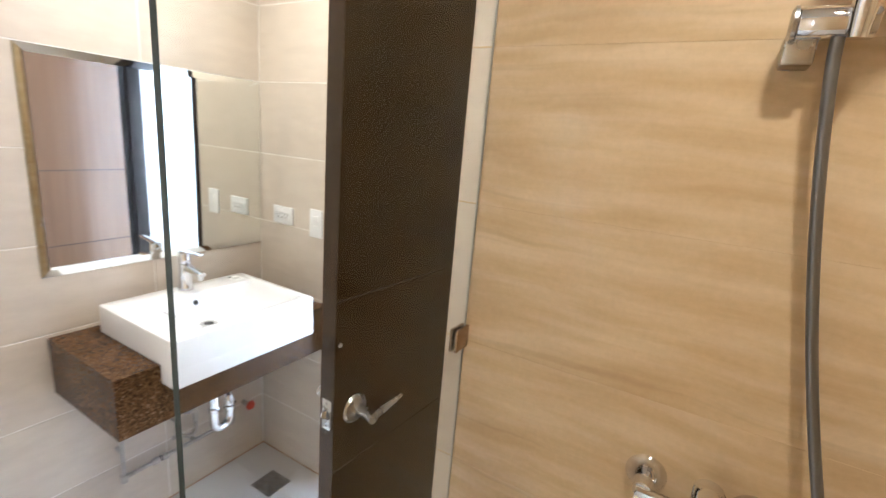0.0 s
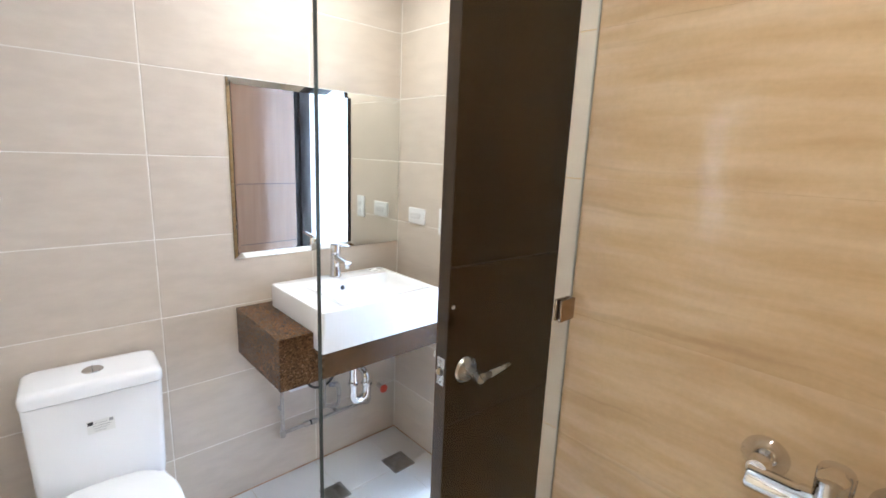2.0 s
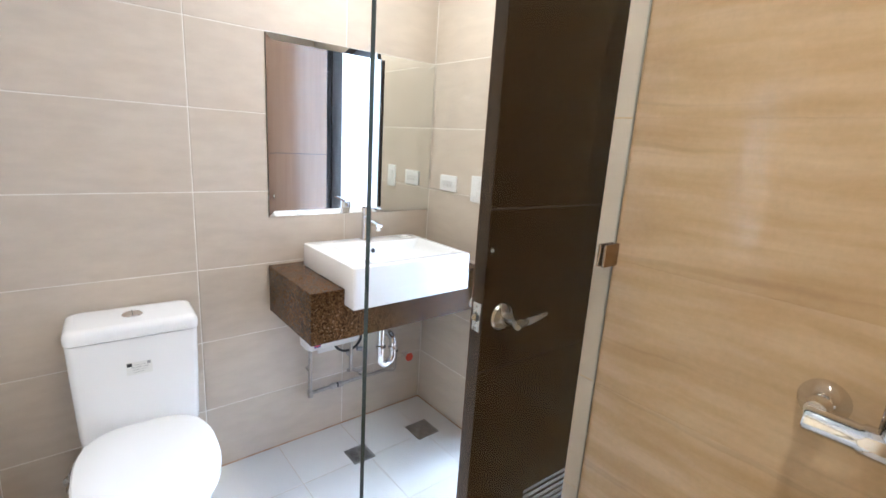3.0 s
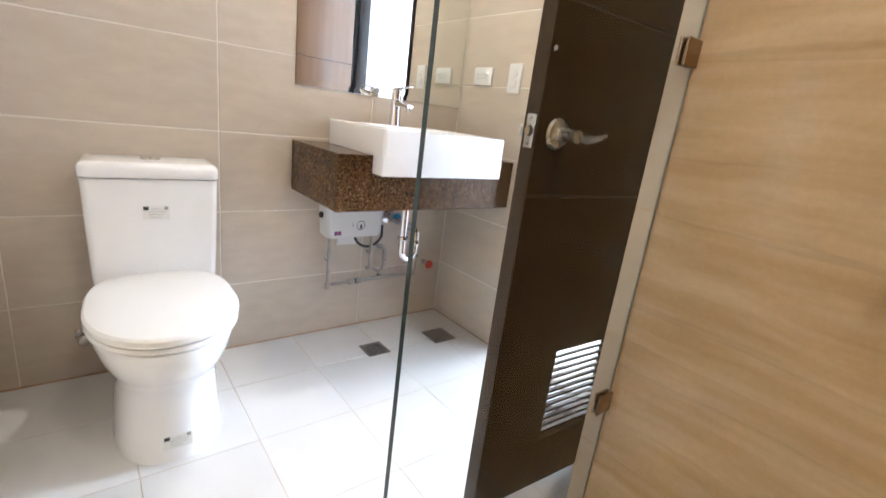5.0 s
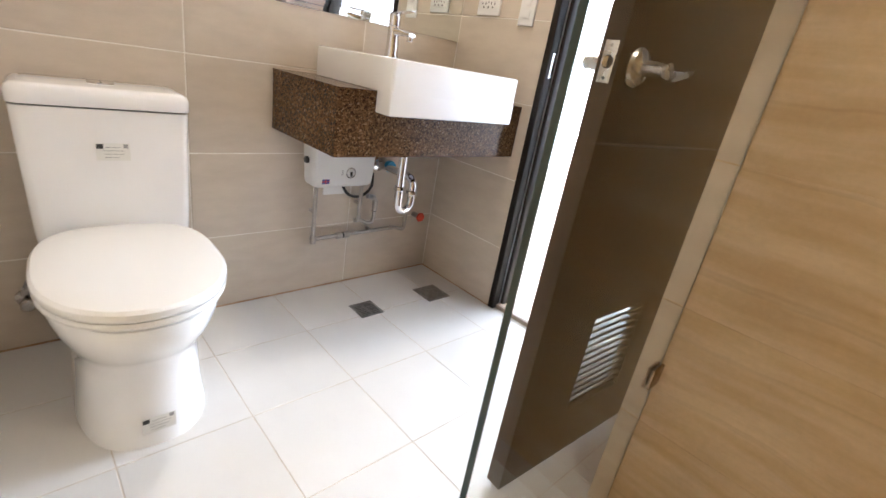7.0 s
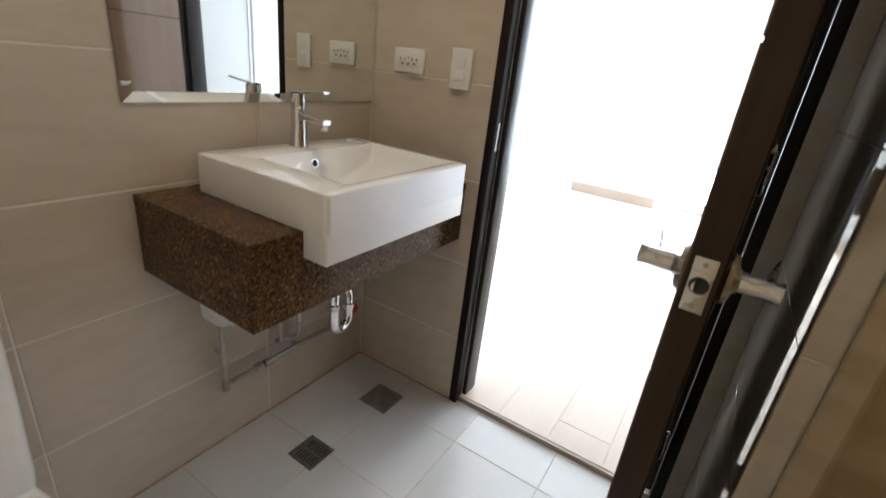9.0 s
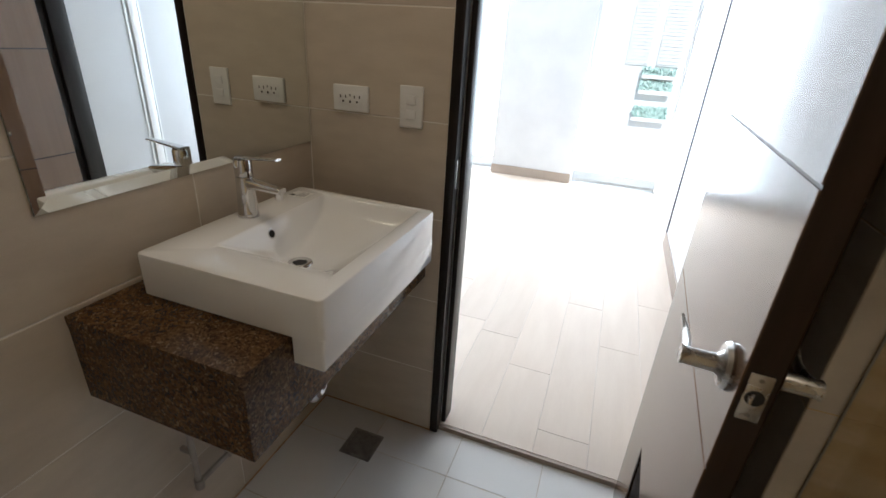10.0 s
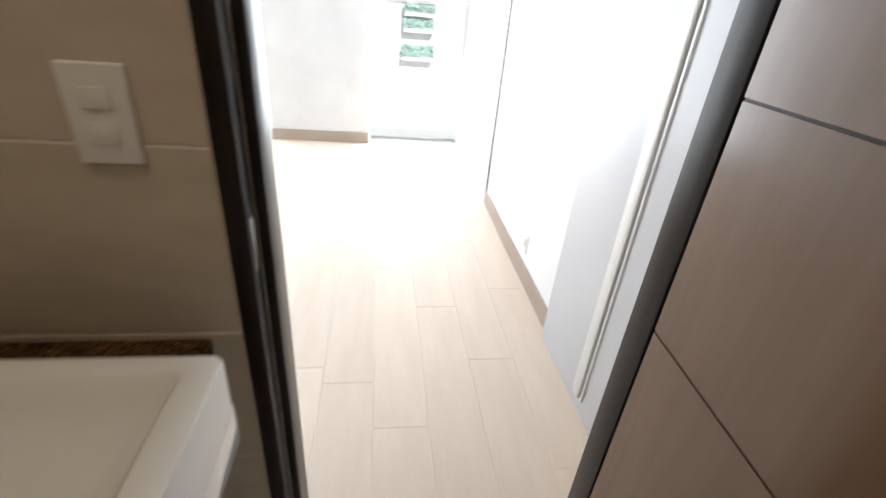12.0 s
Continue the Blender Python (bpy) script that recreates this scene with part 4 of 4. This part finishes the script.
def tank():
    secs = []
    for z, hw, x1 in ((0.395, 0.170, -1.435), (0.43, 0.173, -1.432), (0.60, 0.179, -1.436), (0.742, 0.183, -1.440)):
        ring = []
        for p in rrect(-1.622, x1, CY - hw, CY + hw, z, 0.022, 5):
            bow = 0.006 * (1 - ((p.y - CY) / hw) ** 2) if p.x > -1.5 else 0
            ring.append(Vector((p.x + bow, p.y, z)))
        secs.append(ring)
    return loft(secs)


part("tank", tank(), CERAMIC, wc, "", 50)
secs = []
for z, d in ((0.7470, 0.001), (0.749, 0.0), (0.774, 0.0), (0.784, 0.004), (0.790, 0.012), (0.7925, 0.026)):
    secs.append(rrect(-1.626 + d * 0.4, -1.431 - d, CY - 0.186 + d, CY + 0.186 - d, z, 0.026, 5))
part("tank_lid", loft(secs), CERAMIC, wc, "", 50)
fb = part("flush_button", lathe([(0, 0), (0.029, 0), (0.030, 0.003), (0.027, 0.006), (0, 0.0068)], Matrix.Translation((-1.53, CY, 0.7915)), 28), CHROME, wc, "chrome dual flush button")
part("button_split", box(-1.558, -1.502, CY - 0.0008, CY + 0.0008, 0.796, 0.7988), INKB, fb)


def label_sheet(parent_name, at, m):
    s = thing(parent_name, "printed maker's label with a black square", "sticker", (0, 0, 0), "labels on the toilet")
    s.matrix_basis = m
    part("paper", box(-0.036, 0.036, -0.022, 0.022, 0, 0.0006), STICKER, s, "", 0)
    part("logo_square", box(-0.034, -0.020, 0.008, 0.020, 0.0006, 0.001), INKB, s, "", 0)
    part("print_mark", box(0.022, 0.032, 0.010, 0.020, 0.0006, 0.001), INK, s, "", 0)
    for i, (a, b) in enumerate(((-0.016, 0.016), (-0.022, 0.026), (-0.02, 0.022), (-0.018, 0.012))):
        part("print_line", box(a, b, 0.011 - i * 0.0085, 0.0122 - i * 0.0085, 0.0006, 0.0009), INK, s, "", 0)


UPRIGHT = Euler((radians(90), 0, radians(90))).to_matrix().to_4x4()
label_sheet("maker_label", None, WCM @ Matrix.Translation((-1.4305, CY + 0.004, 0.640)) @ UPRIGHT)
label_sheet("maker_label", None, WCM @ Matrix.Translation((-1.0535, CY + 0.008, 0.064)) @ Matrix.Rotation(radians(3), 4, "Z") @ UPRIGHT)
sv = thing("toilet_valve", "chrome angle valve on the wall beside the toilet", "valve", (WX, -0.356, 0.164))
part("flange", lathe([(0, 0), (0.027, 0), (0.026, 0.004), (0.012, 0.009), (0, 0.009)], along_x(0.0006, 0, 0), 20), SATIN, sv)
part("body", lathe([(0, 0.004), (0.012, 0.004), (0.012, 0.035), (0.017, 0.037), (0.019, 0.045), (0.019, 0.058), (0.015, 0.062), (0, 0.064)], along_x(0, 0, 0), 10), SATIN, sv, "", 20)
part("outlet", tube([(0.028, 0, 0), (0.028, 0, 0.045)], 0.009), SATIN, sv)
part("hose", tube([(0.028, 0, 0.045), (0.030, 0.02, 0.09), (0.05, 0.10, 0.17)], 0.006), HOSE, sv)

# ---- socket and switch ----
so = thing("socket_plate", "white double socket plate on the tiles", "socket", (-1.480, DY, 1.232))
part("plate", box(-0.061, 0.061, -0.011, 0.001, -0.0385, 0.0385, 0.004, 3), PLASTIC, so)
ins = part("insert", box(-0.042, 0.042, -0.0125, -0.010, -0.019, 0.019, 0.0015), PLASTIC, so)
for cx in (-0.024, 0.024):
    for dx, dz, w, h in ((-0.009, 0.005, 0.0035, 0.009), (0.009, 0.005, 0.0035, 0.009), (0.0, -0.009, 0.006, 0.006)):
        part("slot", box(cx + dx - w / 2, cx + dx + w / 2, -0.0130, -0.012, dz - h / 2, dz + h / 2), INKB, ins)
part("slot", box(-0.003, 0.003, -0.0130, -0.012, -0.013, -0.006), INKB, ins)
part("slot", box(-0.003, 0.003, -0.0130, -0.012, 0.006, 0.013), INK, ins)
sw = thing("switch_plate", "white two-gang light switch plate on the tiles", "switch", (-1.278, DY, 1.225))
part("plate", box(-0.037, 0.037, -0.009, 0.001, -0.06, 0.06, 0.003, 3), PLASTIC, sw)
for dz in (0.021, -0.021):
    part("rocker", box(-0.016, 0.016, -0.0125, -0.008, dz - 0.013, dz + 0.013, 0.002, 2), PLASTIC, sw)

# ---- shower fittings ----
sm = thing("shower_mixer", "chrome exposed shower mixer with two cone flanges", "shower mixer", (0.213, BLOCK_Y, 1.030))
MB = -0.062
for dx in (-0.083, 0.085):
    c = part("flange", lathe([(0, 0), (0.036, 0), (0.036, 0.003), (0.018, 0.030), (0.0155, 0.034), (0.0155, 0.056), (0, 0.056)], along_y(dx, -0.0006, 0.02), 28), CHROME, sm)
part("body", lathe([(0, -0.095), (0.019, -0.095), (0.021, -0.091), (0.021, -0.03), (0.024, -0.026), (0.024, 0.026), (0.021, 0.03), (0.021, 0.111), (0.019, 0.115), (0, 0.115)], along_x(0.002, MB, 0.008), 24), CHROME, sm)
rings = []
for i in range(9):
    t = i / 8
    cy, cz = MB - 0.012 - 0.075 * t, 0.078 + 0.022 * t
    hw, hh = 0.014 + 0.004 * math.sin(t * 3.1), 0.007 - 0.003 * t
    rings.append([Vector((0.012 + hw * math.cos(a), cy, cz + hh * math.sin(a))) for a in [2 * math.pi * k / 14 for k in range(14)]])
part("lever", loft(rings), CHROME, sm)
part("cartridge_cap", lathe([(0, 0.015), (0.022, 0.015), (0.0235, 0.022), (0.0235, 0.066), (0.020, 0.072), (0, 0.073)], Matrix.Translation((0.012, MB, 0.008)), 20), CHROME, sm)
part("hose_nut", lathe([(0, -0.028), (0.010, -0.028), (0.011, -0.02), (0.013, -0.018), (0.013, 0.0), (0, 0.0)], Matrix.Translation((0.119, MB, -0.012)), 12), CHROME, sm, "", 0)

hb = thing("hand_shower", "chrome hand shower in its wall bracket with a grey hose", "hand shower", (0.222, BLOCK_Y, 1.785))
part("wall_foot", box(-0.040, -0.004, -0.050, 0.0005, -0.030, 0.012, 0.003), SATIN, hb, "nickel wall foot")
part("holder", lathe([(0, -0.038), (0.019, -0.038), (0.021, -0.035), (0.021, 0.040), (0.0195, 0.043), (0, 0.043)], along_x(0.006, -0.052, 0.02), 24), CHROME, hb)
part("end_ring", lathe([(0, -0.046), (0.017, -0.046), (0.0225, -0.043), (0.0225, -0.0385), (0, -0.0385)], along_x(0.006, -0.052, 0.02), 24), SATIN, hb, "dark-lipped end ring")
part("handle", lathe([(0, 0), (0.011, 0), (0.0135, 0.03), (0.0135, 0.13), (0.017, 0.19), (0, 0.195)], Matrix.Translation((0.030, -0.070, -0.002)) @ Euler((radians(5), 0, 0)).to_matrix().to_4x4(), 20), CHROME, hb)
part("spray_head", lathe([(0, 0), (0.045, 0), (0.047, 0.006), (0.040, 0.016), (0.018, 0.024), (0, 0.026)], Matrix.Translation((0.044, -0.150, 0.205)) @ Euler((radians(60), 0, 0)).to_matrix().to_4x4(), 28), CHROME, hb)
pts = []
for i in range(29):
    t = i / 28
    pts.append((0.014 - 0.018 * math.sin(t * math.pi) ** 0.7 + 0.148 * t, -0.058 + 0.022 * math.sin(t * math.pi), 0.002 - 0.725 * t))
pts += [(0.170, -0.052, -0.86), (0.174, -0.050, -1.02)] + [(0.142 + 0.032 * math.cos(math.pi * i / 8), -0.056, -1.10 - 0.06 * math.sin(math.pi * i / 8)) for i in range(9)] + [(0.110, -0.061, -0.98), (0.110, -0.062, -0.797)]
part("hose", tube(pts, 0.0078, 12), HOSE, hb, "grey metal hose")

# ---- recessed lamps ----
for lx, ly, _ in DOWNLIGHTS:
    dl = thing("downlight", "round recessed ceiling lamp with warm light", "ceiling lamp", (lx, ly, CZ), "recessed ceiling lamps")
    part("ring", lathe([(0.042, -0.001), (0.042, -0.010), (0.056, -0.008), (0.060, -0.001)], Matrix(), 28), PLASTIC, dl)
    part("lens", lathe([(0, -0.004), (0.041, -0.004), (0.041, -0.001), (0, -0.001)], Matrix(), 28), EMIT, dl, "glowing lens")

# ---- tiles and planks ----
WCOLS = [SY, -0.535, 0.087, 0.703, DY]
tiling(wall_west, (WX, 0, 0), (0, 1, 0), (0, 0, 1), WCOLS, ROWS, TAUPE, 0.0036)
tiling(wall_door, (0, DY, 0), (1, 0, 0), (0, 0, 1), [WX + 0.0, JL - 0.001], ROWS, TAUPE, 0.0036)
tiling(wall_door, (0, DY, 0), (1, 0, 0), (0, 0, 1), [JL, BLOCK_X], [DOOR_TOP, CZ], TAUPE)
tiling(wall_south, (0, SY, 0), (-1, 0, 0), (0, 0, 1), [-EX, -0.35, 0.25, 0.85], [-0.05] + ROWS[1:], TRAV, 0.001)
tiling(wall_south, (0, SY, 0), (-1, 0, 0), (0, 0, 1), [0.85, 1.45, -WX], [-0.05] + ROWS[1:], TAUPE)
BROWS = [-0.05, 0.290, 0.591, 0.892, 1.194, 1.496, 1.798, 2.100, CZ]
tiling(wall_shower, (0, BLOCK_Y, 0), (1, 0, 0), (0, 0, 1), [GLASS_X + 0.0045, 0.82, EX], BROWS, TRAV, 0.0005)
tiling(wall_shower, (0, BLOCK_Y, 0), (1, 0, 0), (0, 0, 1), [BLOCK_X, GLASS_X - 0.0025], BROWS, TAUPE, 0.002)
tiling(wall_shower, (BLOCK_X, 0, 0), (0, -1, 0), (0, 0, 1), [-DY + 0.002, -BLOCK_Y - 0.0], [0.0] + BROWS[1:], TAUPE_POLISHED, 0.002)
tiling(wall_east, (EX, 0, 0), (0, -1, 0), (0, 0, 1), [-BLOCK_Y, 0.05, -SY], BROWS, TRAV, 0.0010)
tiling(floor, (0, 0, 0), (1, 0, 0), (0, 1, 0), FX, FY, FLOOR_TILE, 0.0025)
tiling(shower_floor, (0, 0, -0.05), (1, 0, 0), (0, 1, 0), [GLASS_X + 0.04 + i * 0.148 for i in range(9)], [SY + i * 0.147 for i in range(9)], FLOOR_TILE, 0.003)
rnd = random.Random(5)
row = 0
x = -0.16 + 0.2
PW, PL = 0.2, 1.08
while x > BX0 + 0.05:
    start = {0: 1.6, 1: 1.5, 2: 2.037, 3: 1.338, 4: 1.696, 5: 1.92}.get(row, 0.9 + rnd.random())
    ys = [TY + 0.014] + [s for s in [start + PL * k for k in range(-2, 6)] if DY + 0.05 < s < BY1 - 0.05] + [BY1]
    tiling(hall_floor, (0, 0, BZ), (1, 0, 0), (0, 1, 0), [max(x - PW, BX0), x], ys, PLANK, 0.0018, 0.006, "plank")
    x -= PW
    row += 1
